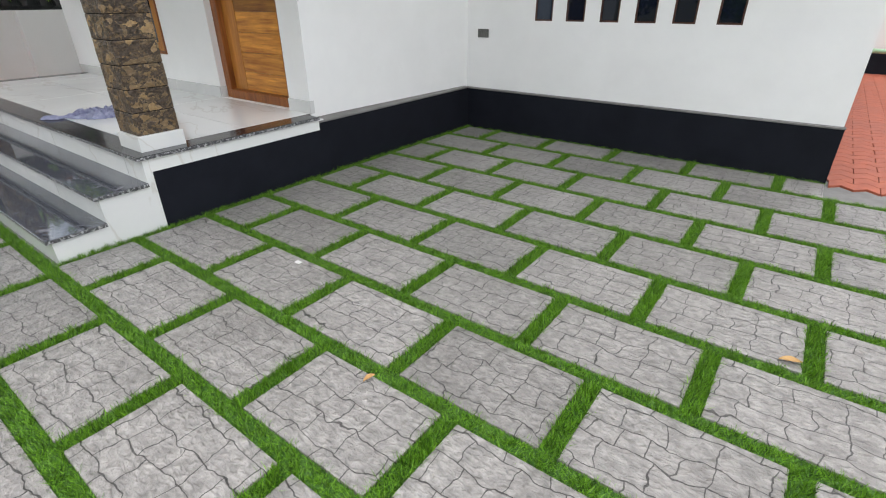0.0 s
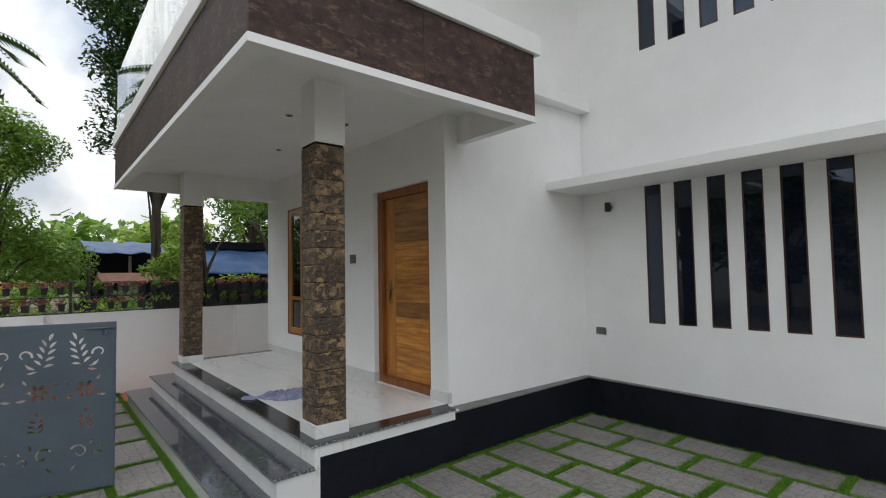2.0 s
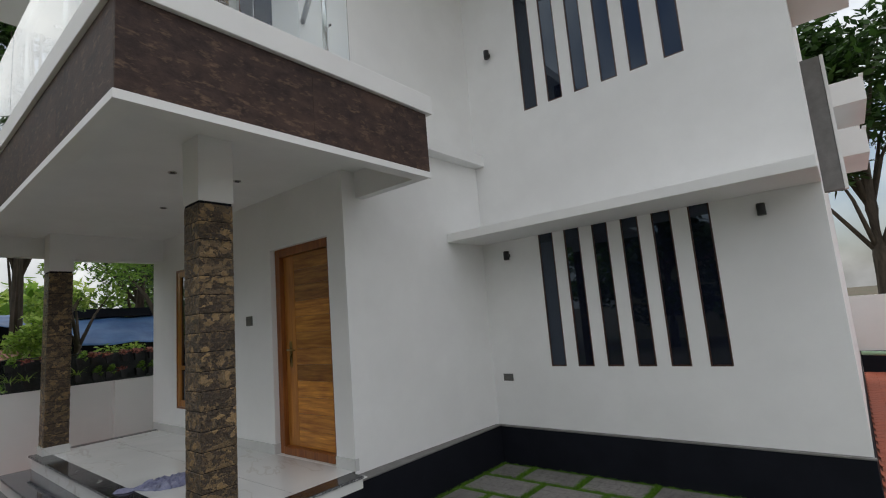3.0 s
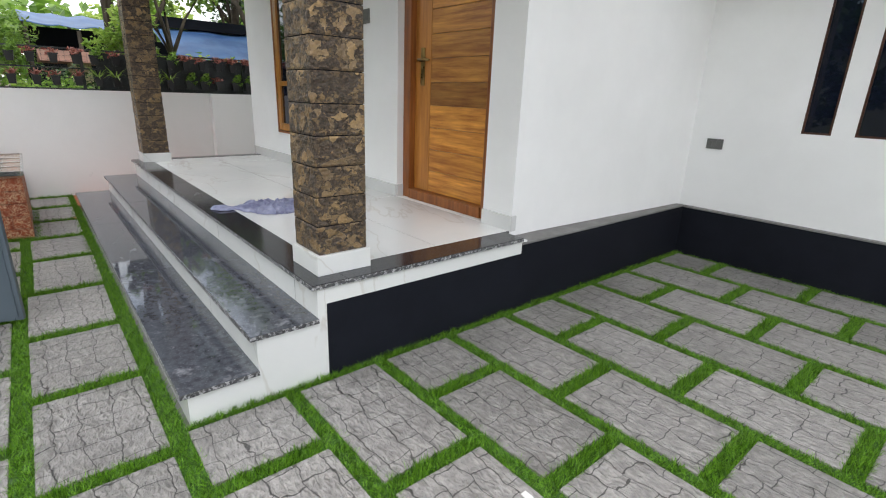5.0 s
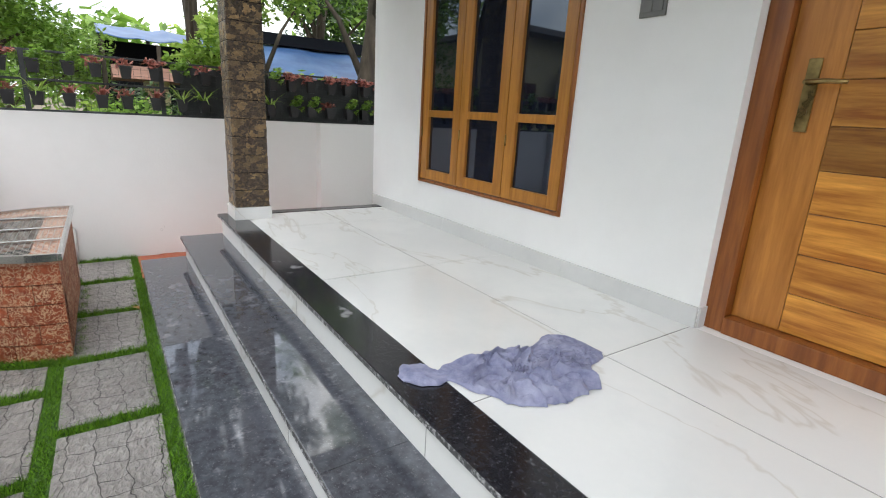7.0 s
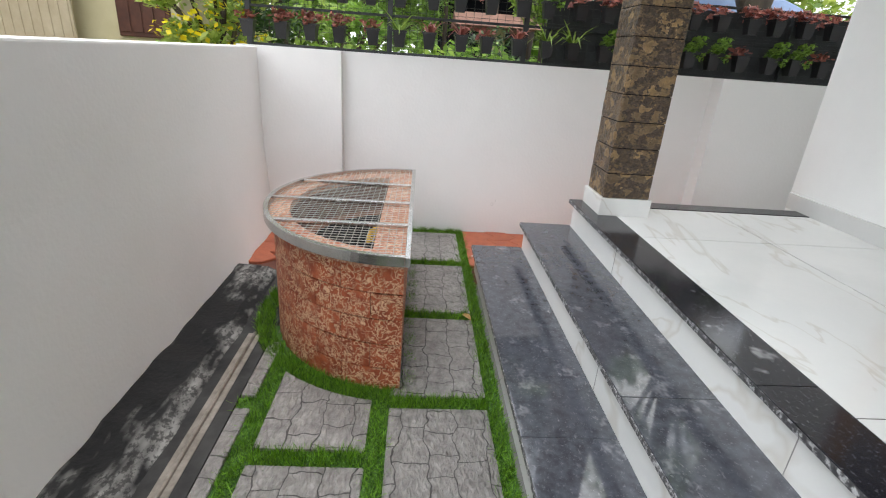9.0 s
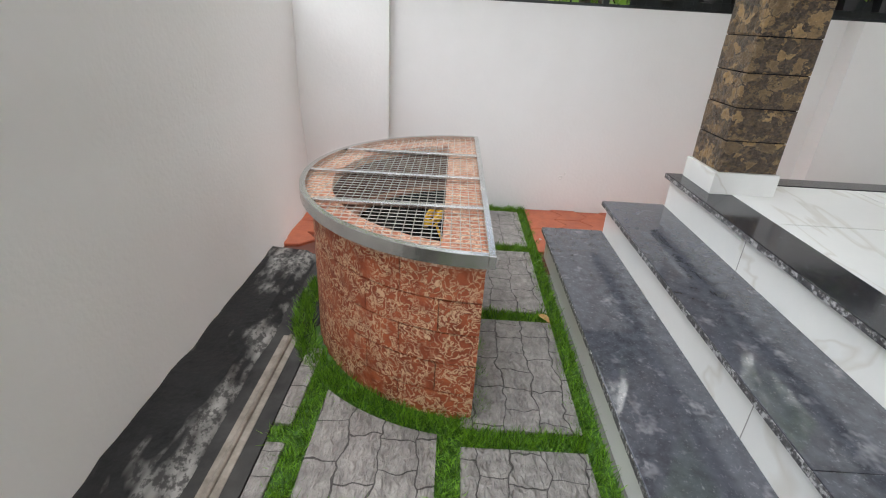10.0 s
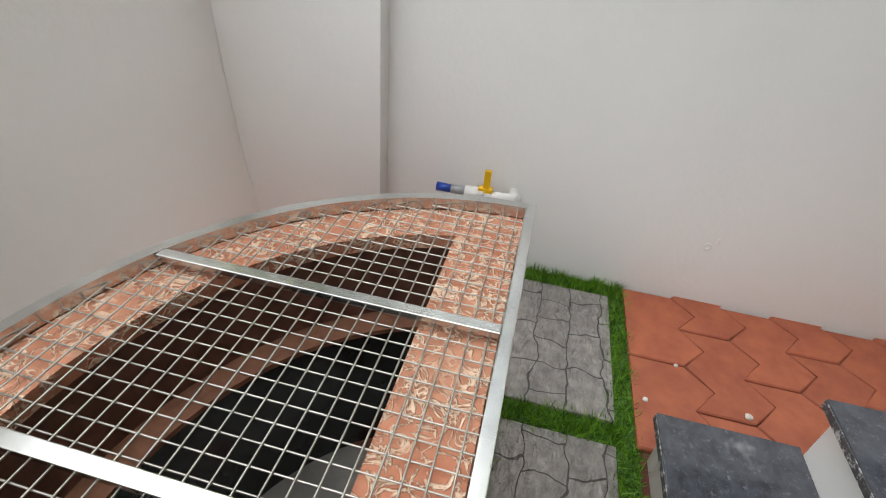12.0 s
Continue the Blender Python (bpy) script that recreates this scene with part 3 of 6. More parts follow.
solid("wall_porch", bm, WHITE, "white painted porch wall with the entrance door and a window", "wall", weld=True)
bm = bmesh.new()
foot = [(XC, YD + 0.2), (XI, YW), (XI, YW + 0.2), (XC - 0.2, YW + 0.2), (XC - 0.2, YD + 0.2)]
lo, hi = [[bm.verts.new((x, y, z)) for x, y in foot] for z in (-0.05, TOP)]
bm.faces.new(lo[::-1])
bm.faces.new(hi)
for k in range(5):
    bm.faces.new((lo[k], lo[(k + 1) % 5], hi[(k + 1) % 5], hi[k]))
solid("wall_return", bm, WHITE, "white painted wall between porch and slit windows", "wall")
bm = bmesh.new()
box(bm, XH, XH + 0.2, YD + 0.2, 10.12, -0.05, 3.45)
solid("wall_side_far", bm, WHITE, "white painted side wall of the house", "wall")
bm = bmesh.new()
box(bm, XE - 0.2, XE, YW + 0.2, 11.96, -0.05, TOP)
solid("wall_side_near", bm, WHITE, "white painted side wall along the red paved passage", "wall")
bm = bmesh.new()
box(bm, XH, XE, 10.12, 10.304, -0.05, TOP)
solid("wall_back", bm, WHITE, "white painted back wall of the house", "wall")
# upper storey behind the balcony
UW = 2.714
bm = bmesh.new()
for a, b, c, d in cells(-6.992, XC, 3.45, TOP, [(-4.094, -3.4224, 3.588, 5.796)]):
    box(bm, a, b, UW, UW + 0.2, c, d)
solid("wall_upper", bm, WHITE, "white painted wall behind the glazed balcony", "wall", weld=True)
bm = bmesh.new()
box(bm, XC - 0.2, XC, UW + 0.2, YD + 0.2, 3.45, TOP)
solid("wall_upper_return", bm, WHITE, "white painted upper return wall beside the balcony", "wall")
bm = bmesh.new()
box(bm, -7.084, -3.036, 0.9752, 3.128, 5.75, 5.9064)
box(bm, -3.036, XE + 0.1, 3.128, 10.304, TOP, TOP + 0.15)
solid("roof", bm, WHITE, "thin white concrete roof slab overhanging the balcony", "roof")
# black painted plinth with a grey ledge
bm = bmesh.new()
box(bm, XC, XR - 0.012, 3.0500, YW, 0, 0.425)
box(bm, XR - 0.4, XR - 0.012, 1.7802, 3.0500, 0, 0.3726)
box(bm, XR - 0.012, 0.4048, YW - 0.045, YW, 0, 0.4186)
box(bm, XE, 0.4048, YW, 11.5, 0, 0.4186)
solid("plinth", bm, BLACK, "matt black painted plinth round the house base", "plinth")
bm = bmesh.new()
box(bm, XC, XR - 0.006, 3.0500, YW - 0.045, 0.426, 0.4398, 0.003)
box(bm, XC, 0.4103, YW - 0.051, YW, 0.4195, 0.4324, 0.003)
solid("plinth_ledge", bm, CEMENT, "thin grey cement ledge along the plinth top", "ledge")
# sunshade and slab band
bm = bmesh.new()
box(bm, XI - 0.035, 0.4002, 4.5200, YW, 2.5300, 2.6240, 0.006)
solid("sunshade", bm, WHITE, "white concrete sunshade over the lower slit windows", "sunshade")
bm = bmesh.new()
box(bm, XC, -2.7784, 3.496, YW, 3.496, 3.634, 0.005)
solid("slab_band", bm, WHITE, "white slab band on the wall beside the balcony", "trim")

# ---- porch ----
bm = bmesh.new()
box(bm, XL + 0.02, XR - 0.014, Y3 + 0.025, YD, -0.05, Z3 - 0.022)
steps = solid("porch_steps", bm, MARBLE, "white tiled porch base and two steps", "steps")
part("step", boxed(XL + 0.02, XR - 0.010, Y2 + 0.025, Y3 + 0.025, -0.05, Z2 - 0.022), MARBLE, steps)
part("step", boxed(XL + 0.02, XR - 0.010, Y1 + 0.025, Y2 + 0.025, -0.05, Z1 - 0.022), MARBLE, steps)
part("facing_tile", boxed(XR - 0.014, XR - 0.010, Y3 + 0.025, 1.7802, 0, Z3 - 0.03), MARBLE, steps)
part("facing_tile", boxed(XR - 0.014, XR - 0.010, 1.7802, 3.0500, 0.3726, Z3 - 0.03), MARBLE, steps)


def granite_slab(name, x0, x1, y0, y1, z, parent, top=GRANITE):
    """A polished slab with a rough chiselled front edge."""
    ob = part(name, boxed(x0, x1, y0, y1, z - 0.022, z, bevel=0.002), top, parent)
    part("rough_edge", boxed(x0 + 0.002, x1 + 0.0015, y0 - 0.002, y0 + 0.004, z - 0.021, z - 0.003), GRANITE_EDGE, ob)
    part("rough_edge", boxed(x1 - 0.004, x1 + 0.002, y0 + 0.004, y1, z - 0.021, z - 0.003), GRANITE_EDGE, ob)
    return ob


for y0, y1, z in ((Y1, Y2 + 0.025, Z1), (Y2, Y3 + 0.025, Z2)):
    xa = XL
    for xb in (-5.75, -4.37, XR):
        granite_slab("tread_slab", xa + 0.001, xb - 0.001, y0, y1, z, steps, TREAD)
        xa = xb
for xa, xb in ((XL, -5.612), (-5.612, -4.186), (-4.186, XR)):
    granite_slab("border_slab", xa + 0.001, xb - 0.001, Y3, 1.8814, Z3, steps)
granite_slab("border_slab", -3.001, XR, 1.8823, 3.0500, Z3, steps)
part("border_slab", boxed(XL, -7.2036, 1.8823, 3.1004, Z3 - 0.022, Z3 + 0.004, bevel=0.002), GRANITE, steps)
# riser joints of the white facing tiles
for y, z0, z1, xs in ((Y1 + 0.0248, 0, Z1 - 0.022, (-4.232, -5.52)), (Y2 + 0.0248, Z1, Z2 - 0.022, (-3.5144, -4.738, -5.98)), (Y3 + 0.0248, Z2, Z3 - 0.022, (-3.082, -4.278, -5.474, -6.624))):
    for x in xs:
        part("tile_joint", boxed(x - 0.0012, x + 0.0012, y - 0.001, y + 0.004, z0, z1), RISER_JOINT, steps)
porch_floor = solid("floor_porch", boxed(-7.2036, -3.001, 1.8814, YD, Z3 - 0.04, Z3 - 0.0018), JOINT, "polished white marble tile floor with fine gold veins", "floor")
xs = [-7.2036, -6.7114, -5.497, -4.2504, -3.001]
for a, b in zip(xs, xs[1:]):
    for c, d in ((1.8814, 2.5150), (2.5150, YD)):
        part("floor_tile", boxed(a + 0.0026, b - 0.0026, c + 0.0026, d - 0.0026, Z3 - 0.0018, Z3), MARBLE, porch_floor)
bm = bmesh.new()
for a, b in ((-7.406, -6.21), (-6.2082, -5.014), (-5.0122, DOOR[0]), (DOOR[1], XC)):
    box(bm, a, b, YD - 0.013, YD, Z3, Z3 + 0.095, 0.002)
box(bm, DOOR[0] + 0.0005, DOOR[0] + 0.010, YD + 0.001, YD + 0.054, Z3, Z3 + 0.095)
box(bm, XC, XC + 0.010, YD - 0.01, YD + 0.03, Z3, Z3 + 0.095)
solid("baseboard", bm, SKIRT, "pale marble skirting along the porch wall", "skirting")
# porch ceiling with a lip behind the fascia, beam at the far end
BX0, BX1, BY = -7.5624, -2.1436, 1.058
CZ = 3.128
bm = bmesh.new()
box(bm, BX0 + 0.1, BX1 - 0.1, BY + 0.1, YD, CZ, CZ + 0.1)
box(bm, XC, BX1 - 0.1, YD, 3.35, CZ, CZ + 0.1)
solid("ceiling_porch", bm, WHITE, "flat white painted porch ceiling", "ceiling")
bm = bmesh.new()
box(bm, -7.268, -7.0656, 2.024, YD, 2.806, CZ)
solid("beam", bm, WHITE, "white painted beam between pillar and wall", "beam")
balcony = thing("balcony", (0, 0, 0), "projecting balcony slab with brown tiled fascia and white edges", "balcony")
bm = bmesh.new()
box(bm, BX0, BX1, BY, BY + 0.1, 2.8740, 3.4440)
box(bm, BX1 - 0.1, BX1, BY + 0.1, 3.3520, 2.8740, 3.4440)
box(bm, BX0, BX0 + 0.1, BY + 0.1, YD, 2.8740, 3.4440)
box(bm, XC, BX1 - 0.1, 3.2600, 3.3520, 2.8740, 3.4440)
part("edge_beam", bm, WHITE, balcony)
part("slab_edge", boxed(BX0 - 0.05, BX1 + 0.045, BY - 0.04, 3.415, 3.446, 3.6100, bevel=0.006), WHITE, balcony)
bm = bmesh.new()
box(bm, BX0 - 0.02, BX1 + 0.025, BY - 0.022, BY + 0.005, 2.872, 2.9220)
box(bm, BX1 + 0.003, BX1 + 0.025, BY + 0.005, 3.365, 2.872, 2.9220)
part("drip_trim", bm, WHITE, balcony)
n = 5
for k in range(n):
    a = BX0 + (BX1 - BX0) * k / n
    part("fascia_tile", boxed(a + 0.001, a + (BX1 - BX0) / n - 0.001, BY - 0.012, BY, 2.9235, 3.4435), FASCIA, balcony, "dark brown rusty fascia tile")
for k in range(2):
    a, w = BY - 0.012, (3.3620 - BY + 0.012) / 2
    part("fascia_tile", boxed(BX1, BX1 + 0.012, a + k * w + 0.001, a + (k + 1) * w - 0.001, 2.9235, 3.4435), FASCIA, balcony, "dark brown rusty fascia tile")

# ---- boundary walls ----
bm = bmesh.new()
box(bm, XF - 0.15, XF, YL - 0.15, 8.28, -0.06, WTOP)
box(bm, XF, XP, YL, 0.3200, -0.05, WTOP - 0.004)
box(bm, XF, XF + 0.12, 2.745, 3.62, -0.05, WTOP - 0.004)
solid("wall_boundary_far", bm, COMPOUND, "off-white plastered boundary wall with shallow piers", "boundary wall")
bm = bmesh.new()
box(bm, XF, -4.6, YL - 0.15, YL, -0.06, 1.1666, 0.008)
box(bm, -4.646, -4.4712, YL - 0.2, YL + 0.02, -0.06, 1.334, 0.01)
solid("wall_boundary_front", bm, COMPOUND, "off-white plastered boundary wall beside the gate, stained", "boundary wall")
bm = bmesh.new()
box(bm, -0.552, 3.128, -1.242, -1.104, -0.06, 1.288)
box(bm, 2.99, 3.128, -1.104, 12.88, -0.06, 1.38)
box(bm, 0.368, 2.99, 12.88, 13.018, -0.06, 1.472)
solid("wall_boundary_near", bm, COMPOUND, "off-white plastered boundary wall round the yard", "boundary wall")
bm = bmesh.new()
box(bm, 0.4048, 2.99, 12.8432, 12.88, -0.05, 0.414)
solid("wall_base_band", bm, BLACK, "black painted base band of the boundary wall", "trim")
bm = bmesh.new()
nk = 40
rows_k = []
for k in range(nk + 1):
    x = -7.13 + (7.13 - 4.508) * k / nk
    w1, w2 = 0.02 * noise.noise(Vector((x * 5, 1, 0))), 0.012 * noise.noise(Vector((x * 7, 4, 0)))
    rows_k.append([bm.verts.new(v) for v in ((x, YL + 0.001, 0.013), (x, YL + 0.001, 0.055 + w2), (x, 0.03 + w1, 0.042 + w2), (x, 0.085 + w1, 0.013))])
for qa, qb in zip(rows_k, rows_k[1:]):
    for i in range(3):
        bm.faces.new((qa[i], qb[i], qb[i + 1], qa[i + 1]))
for q in (rows_k[0], rows_k[-1]):
    bm.faces.new(q)
solid("gate_kerb", bm, RAILBED, "black painted cement kerb with worn white patches under the wall", "kerb")
solid("gate_track_bed", boxed(-7.084, -4.508, YL, 0.2254, 0.0, 0.012), TRACK_BED, "dirty black cement strip beside the kerb", "kerb")
bm = bmesh.new()
rows_k = []
for k in range(61):
    x = XP + 0.001 + (-4.66 - XP) * k / 60
    w1 = 0.012 * noise.noise(Vector((x * 6, 2, 5))) + 0.006 * noise.noise(Vector((x * 23, 2, 5)))
    rows_k.append([bm.verts.new(v) for v in ((x, YL - 0.002, 0.80), (x, YL + 0.006, 0.52), (x, YL + 0.024, 0.26), (x, YL + 0.048 + 0.5 * w1, 0.09), (x, -0.126 + w1, 0.0))])
for qa, qb in zip(rows_k, rows_k[1:]):
    for i in range(4):
        bm.faces.new((qa[i], qb[i], qb[i + 1], qa[i + 1])).smooth = True
solid("wall_foot", bm, COMPOUND, "off-white plaster thickening towards the wall foot", "plaster")
track = thing("gate_track", (0, 0, 0), "muddy steel sliding-gate track set in the black strip", "gate track")
part("rail", tube(bmesh.new(), [(-6.486, 0.1518, 0.016), (-5.704, 0.15, 0.017), (-4.554, 0.1518, 0.016)], 0.008), RUST, track)
part("channel", boxed(-6.486, -4.554, 0.1242, 0.1794, 0.012, 0.015), RUST, track)


# ---- slit windows ----
def slit(x0, x1, z0, z1):
    w = thing("slit_window", (x0, YW, z0), "tall narrow dark glass window with thin brown wooden frame", "window", "slit windows")
    a, h, t = x1 - x0, z1 - z0, 0.014
    part("window_frame", boxed(0, t, 0.004, 0.06, 0, h), SLIT_WOOD, w)
    part("window_frame", boxed(a - t, a, 0.004, 0.06, 0, h), SLIT_WOOD, w)
    part("window_frame", boxed(t, a - t, 0.004, 0.06, 0, t), SLIT_WOOD, w)
    part("window_frame", boxed(t, a - t, 0.004, 0.06, h - t, h), SLIT_WOOD, w)
    part("pane", boxed(t, a - t, 0.012, 0.018, t, h - t), DARK_GLASS, w)


for a, b in STRIPS:
    slit(a, b, 1.0856, 2.553)
for a, b in STRIPS:
    slit(a, b, 4.002, 5.8236)

# ---- door ----
dx0, dx1, dz0, dz1 = DOOR
dw, dh, fr = dx1 - dx0, dz1 - dz0, 0.085
door = thing("front_door", (dx0, YD + 0.055, Z3), "varnished teak plank front door, closed, in a dark wooden frame", "door")
part("door_frame", boxed(0, fr, 0, 0.12, 0, dh, bevel=0.006), FRAME_WOOD, door)
part("door_frame", boxed(dw - fr, dw, 0, 0.12, 0, dh, bevel=0.006), FRAME_WOOD, door)
part("door_frame", boxed(fr, dw - fr, 0, 0.12, dh - fr, dh, bevel=0.006), FRAME_WOOD, door)
part("threshold", boxed(fr, dw - fr, -0.01, 0.12, 0, 0.075, bevel=0.006), FRAME_WOOD, door)
leaf = part("door_leaf", boxed(fr, dw - fr, 0.062, 0.09, 0.076, dh - fr), FRAME_WOOD, door)
st = 0.185
part("stile", boxed(fr + 0.002, fr + st, 0.048, 0.062, 0.077, dh - fr - 0.002, bevel=0.003), STILE_WOOD, leaf)
part("stile", boxed(dw - fr - 0.03, dw - fr - 0.002, 0.048, 0.062, 0.077, dh - fr - 0.002, bevel=0.003), STILE_WOOD, leaf)
n = 12
ph = (dh - fr - 0.079) / n
plank = mesh_of("plank", boxed(0, dw - 2 * fr - st - 0.034, 0, 0.013, 0.0014, ph - 0.0014, bevel=0.0025), DOOR_WOOD)
for k in range(n):
    ob = new("plank", plank)
    ob.parent, ob.location = leaf, (fr + st + 0.002, 0.049, 0.077 + k * ph)
hz, hx = 1.5824 - 0.130 - Z3, fr + 0.095
plate = part("handle_plate", boxed(hx - 0.022, hx + 0.022, 0.040, 0.048, hz - 0.13, hz + 0.13, bevel=0.003), BRASS, leaf, "antique brass lock plate")
bm = cyl(bmesh.new(), (hx, 0.040, hz + 0.045), (hx, -0.005, hz + 0.045), 0.010)
tube(bm, [(hx, 0.0, hz + 0.045), (hx + 0.06, -0.004, hz + 0.047), (hx + 0.125, 0.002, hz + 0.043)], [0.010, 0.009, 0.007])
part("lever", bm, BRASS, plate, "brass lever handle")
part("keyhole", cyl(bmesh.new(), (hx, 0.041, hz - 0.06), (hx, 0.034, hz - 0.06), 0.011), BRASS, plate)

# ---- porch window ----
wx0, wx1, wz0, wz1 = WIN
ww, wh = wx1 - wx0, wz1 - wz0
win = thing("porch_window", (wx0, YD, wz0), "three-panel orange teak window with dark glass", "window")
f = 0.022
for a in ((0, f, 0, wh), (ww - f, ww, 0, wh), (f, ww - f, 0, f), (f, ww - f, wh - f, wh)):
    part("window_frame", boxed(a[0], a[1], -0.012, 0.10, a[2], a[3], bevel=0.004), FRAME_WOOD, win, "dark outer window frame")
n, gap, s = 3, 0.008, 0.082
pw = (ww - 2 * f - gap * (n + 1)) / n
for k in range(n):
    x0 = f + gap + k * (pw + gap)
    if k:
        part("mullion", boxed(x0 - gap - 0.0, x0, 0.0, 0.09, f, wh - f), FRAME_WOOD, win)
    sash = part("sash", boxed(x0, x0 + s, -0.006, 0.045, f + 0.006, wh - f - 0.006, bevel=0.004), WINDOW_WOOD, win, "orange teak sash")
    part("sash_stile", boxed(x0 + pw - s, x0 + pw, -0.006, 0.045, f + 0.006, wh - f - 0.006, bevel=0.004), WINDOW_WOOD, sash)
    tz = 1.3202 - wz0
    for z0, z1 in ((f + 0.006, f + 0.006 + 0.075), (tz - 0.025, tz + 0.025), (wh - f - 0.075, wh - f - 0.006)):
        part("sash_rail", boxed(x0 + s, x0 + pw - s, -0.005, 0.044, z0, z1, bevel=0.003), WINDOW_WOOD, sash)
    part("pane", boxed(x0 + s, x0 + pw - s, 0.016, 0.022, f + 0.08, wh - f - 0.07), DARK_GLASS, sash)
    for hz in (0.35, wh - 0.35):
        part("hinge", cyl(bmesh.new(), (x0 + 0.006, -0.010, hz), (x0 + 0.006, -0.010, hz + 0.07), 0.005, n=8), BRASS, sash)


# ---- stone clad pillars ----
def course_mesh(side, h, seed, nx=30, nz=16):
    """One course of moulded stone tiles: four faces of raised, flat-topped flakes."""
    off = Vector((seed * 7.3, seed * 3.1, seed * 5.7))
    verts, faces, half = [], [], side / 2

    def relief(p):
        q = p * 15 + off
        v = noise.noise(q + Vector((noise.noise(q * 0.9) * 1.4, noise.noise(q * 0.9 + Vector((9, 2, 4))) * 1.4, 0)))
        flake = max(0.0, min(1.0, (v + 0.04) / 0.10))
        w = noise.noise(q * 1.9 + Vector((31, 7, 3)))
        ridge = max(0.0, 1 - abs(w) / 0.10)
        return 0.0022 * flake + 0.0012 * ridge + 0.0006 * noise.noise(q * 3)

    for f in range(4):
        base = len(verts)
        c, s = (1, 0, -1, 0)[f], (0, 1, 0, -1)[f]
        for j in range(nz + 1):
            for i in range(nx + 1):
                u, z = (i / nx - 0.5) * side, j / nz * h
                edge = min(i, nx - i, j, nz - j)
                d = half + (relief(Vector((u * c - half * s, u * s + half * c, z))) if edge else -0.0015)
                if i in (0, nx):
                    u *= 0.985
                verts.append((u * c + d * s, u * s - d * c, z))
        for j in range(nz):
            for i in range(nx):
                a = base + j * (nx + 1) + i
                faces.append((a, a + 1, a + nx + 2, a + nx + 1))
    return raw_mesh("course", verts, faces, STONE)


SIDE, CH = 0.2438, 0.1293
COURSES = [course_mesh(SIDE, CH - 0.004, k) for k in range(6)]


def pillar(cx, cy, z0, z1, base, top, label):
    p = thing("pillar", (cx, cy, z0), label, "pillar", "stone clad pillars")
    part("core", boxed(-SIDE / 2 + 0.006, SIDE / 2 - 0.006, -SIDE / 2 + 0.006, SIDE / 2 - 0.006, base * 0.5, z1 - z0), BLACK, p)
    if base:
        b = SIDE / 2 + 0.013
        part("base", boxed(-b, b, -b, b, 0, base, bevel=0.002), MARBLE, p, "white marble pillar base")
    k, z = 0, base
    while z + CH * 0.6 < z1 - z0:
        ob = new("stone_tile_course", COURSES[(k * 5 + int(cx * 3)) % 6])
        ob.parent, ob.matrix_basis = p, pose(0, 0, z + 0.002, 0, 0, 90 * ((k * 3) % 4))
        z += CH
        k += 1
    if top:
        part("cap", boxed(-SIDE / 2 - 0.004, SIDE / 2 + 0.004, -SIDE / 2 - 0.004, SIDE / 2 + 0.004, z1 - z0, top - z0), WHITE, p, "white painted pillar head")
    return p


pillar(-3.059, 1.9182, Z3, 2.6496, 0.092, CZ, "square pillar clad in brown and bronze moulded stone")
pillar(-7.1622, 1.9182, Z3, 2.6496, 0.092, CZ, "square pillar clad in brown moulded stone")
pillar(-3.059, 1.9182, 3.6100, 5.75, 0, 0, "upper balcony pillar clad in grey-brown stone")

# ---- balcony railing ----
rail = thing("balcony_railing", (0, 0, 3.6100), "frameless glass balcony railing with stainless steel handrail", "railing")
rh = 0.8556
gx, gy = BX1 + 0.0, BY + 0.0
n = 2
for k in range(n):
    a = BX0 + 0.03 + (gx - BX0 - 0.05) * k / n
    g = part("glass_panel", boxed(a, a + (gx - BX0 - 0.05) / n - 0.012, gy, gy + 0.010, 0.0, rh), CLEAR, rail)
    g.visible_shadow = False
for y0, y1 in ((gy + 0.015, 1.794), (1.8078, 2.5576)):
    g = part("glass_panel", boxed(gx - 0.010, gx, y0, y1, 0.0, rh), CLEAR, rail)
    g.visible_shadow = False
px = gx - 0.07
for x, y in ((px, 2.392), (px, 1.334), (-3.4, gy + 0.07), (-4.6, gy + 0.07), (-5.8, gy + 0.07), (-6.95, gy + 0.07)):
    bm = cyl(bmesh.new(), (x, y, 0), (x, y, rh - 0.05), 0.019)
    cyl(bm, (x, y, 0), (x, y, 0.012), 0.04)
    post = part("post", bm, STEEL, rail)
    for z in (0.25, 0.62):
        dx, dy = (0.07, 0) if x == px else (0, -0.07)
        part("bracket", cyl(bmesh.new(), (x, y, z), (x + dx, y + dy, z), 0.009, n=8), STEEL, post)
part("handrail", tube(bmesh.new(), [(BX0 + 0.1, gy + 0.07, rh - 0.02), (px, gy + 0.07, rh - 0.02), (px, 2.4104, rh - 0.02)], 0.025), STEEL, rail)
part("handrail", tube(bmesh.new(), [(px, 2.392, rh - 0.02), (XC, 2.7508, rh - 0.02)], 0.025), STEEL, rail)
bw = thing("balcony_window", (-4.094, UW, 3.6100), "tall dark glazed balcony window", "window")
part("window_frame", boxed(0, 0.6716, 0.03, 0.08, 0, 2.1574), FRAME_WOOD, bw)
part("pane", boxed(0.04, 0.6716 - 0.04, 0.02, 0.03, 0.04, 2.116), DARK_GLASS, bw)


# ---- wall fittings ----
def wall_lamp(x, z):
    w = thing("wall_lamp", (x, YW, z), "small black up-and-down wall lamp", "wall lamp", "wall lamps")
    part("bracket", boxed(-0.018, 0.018, -0.022, 0, -0.02, 0.02), PLASTIC_BLACK, w)
    bm = cyl(bmesh.new(), (0, -0.055, -0.05), (0, -0.055, 0.05), 0.033, n=20)
    part("lamp_body", bm, PLASTIC_BLACK, w)
    part("lens", cyl(bmesh.new(), (0, -0.055, 0.0502), (0, -0.055, 0.052), 0.026, n=20), PVC, w)


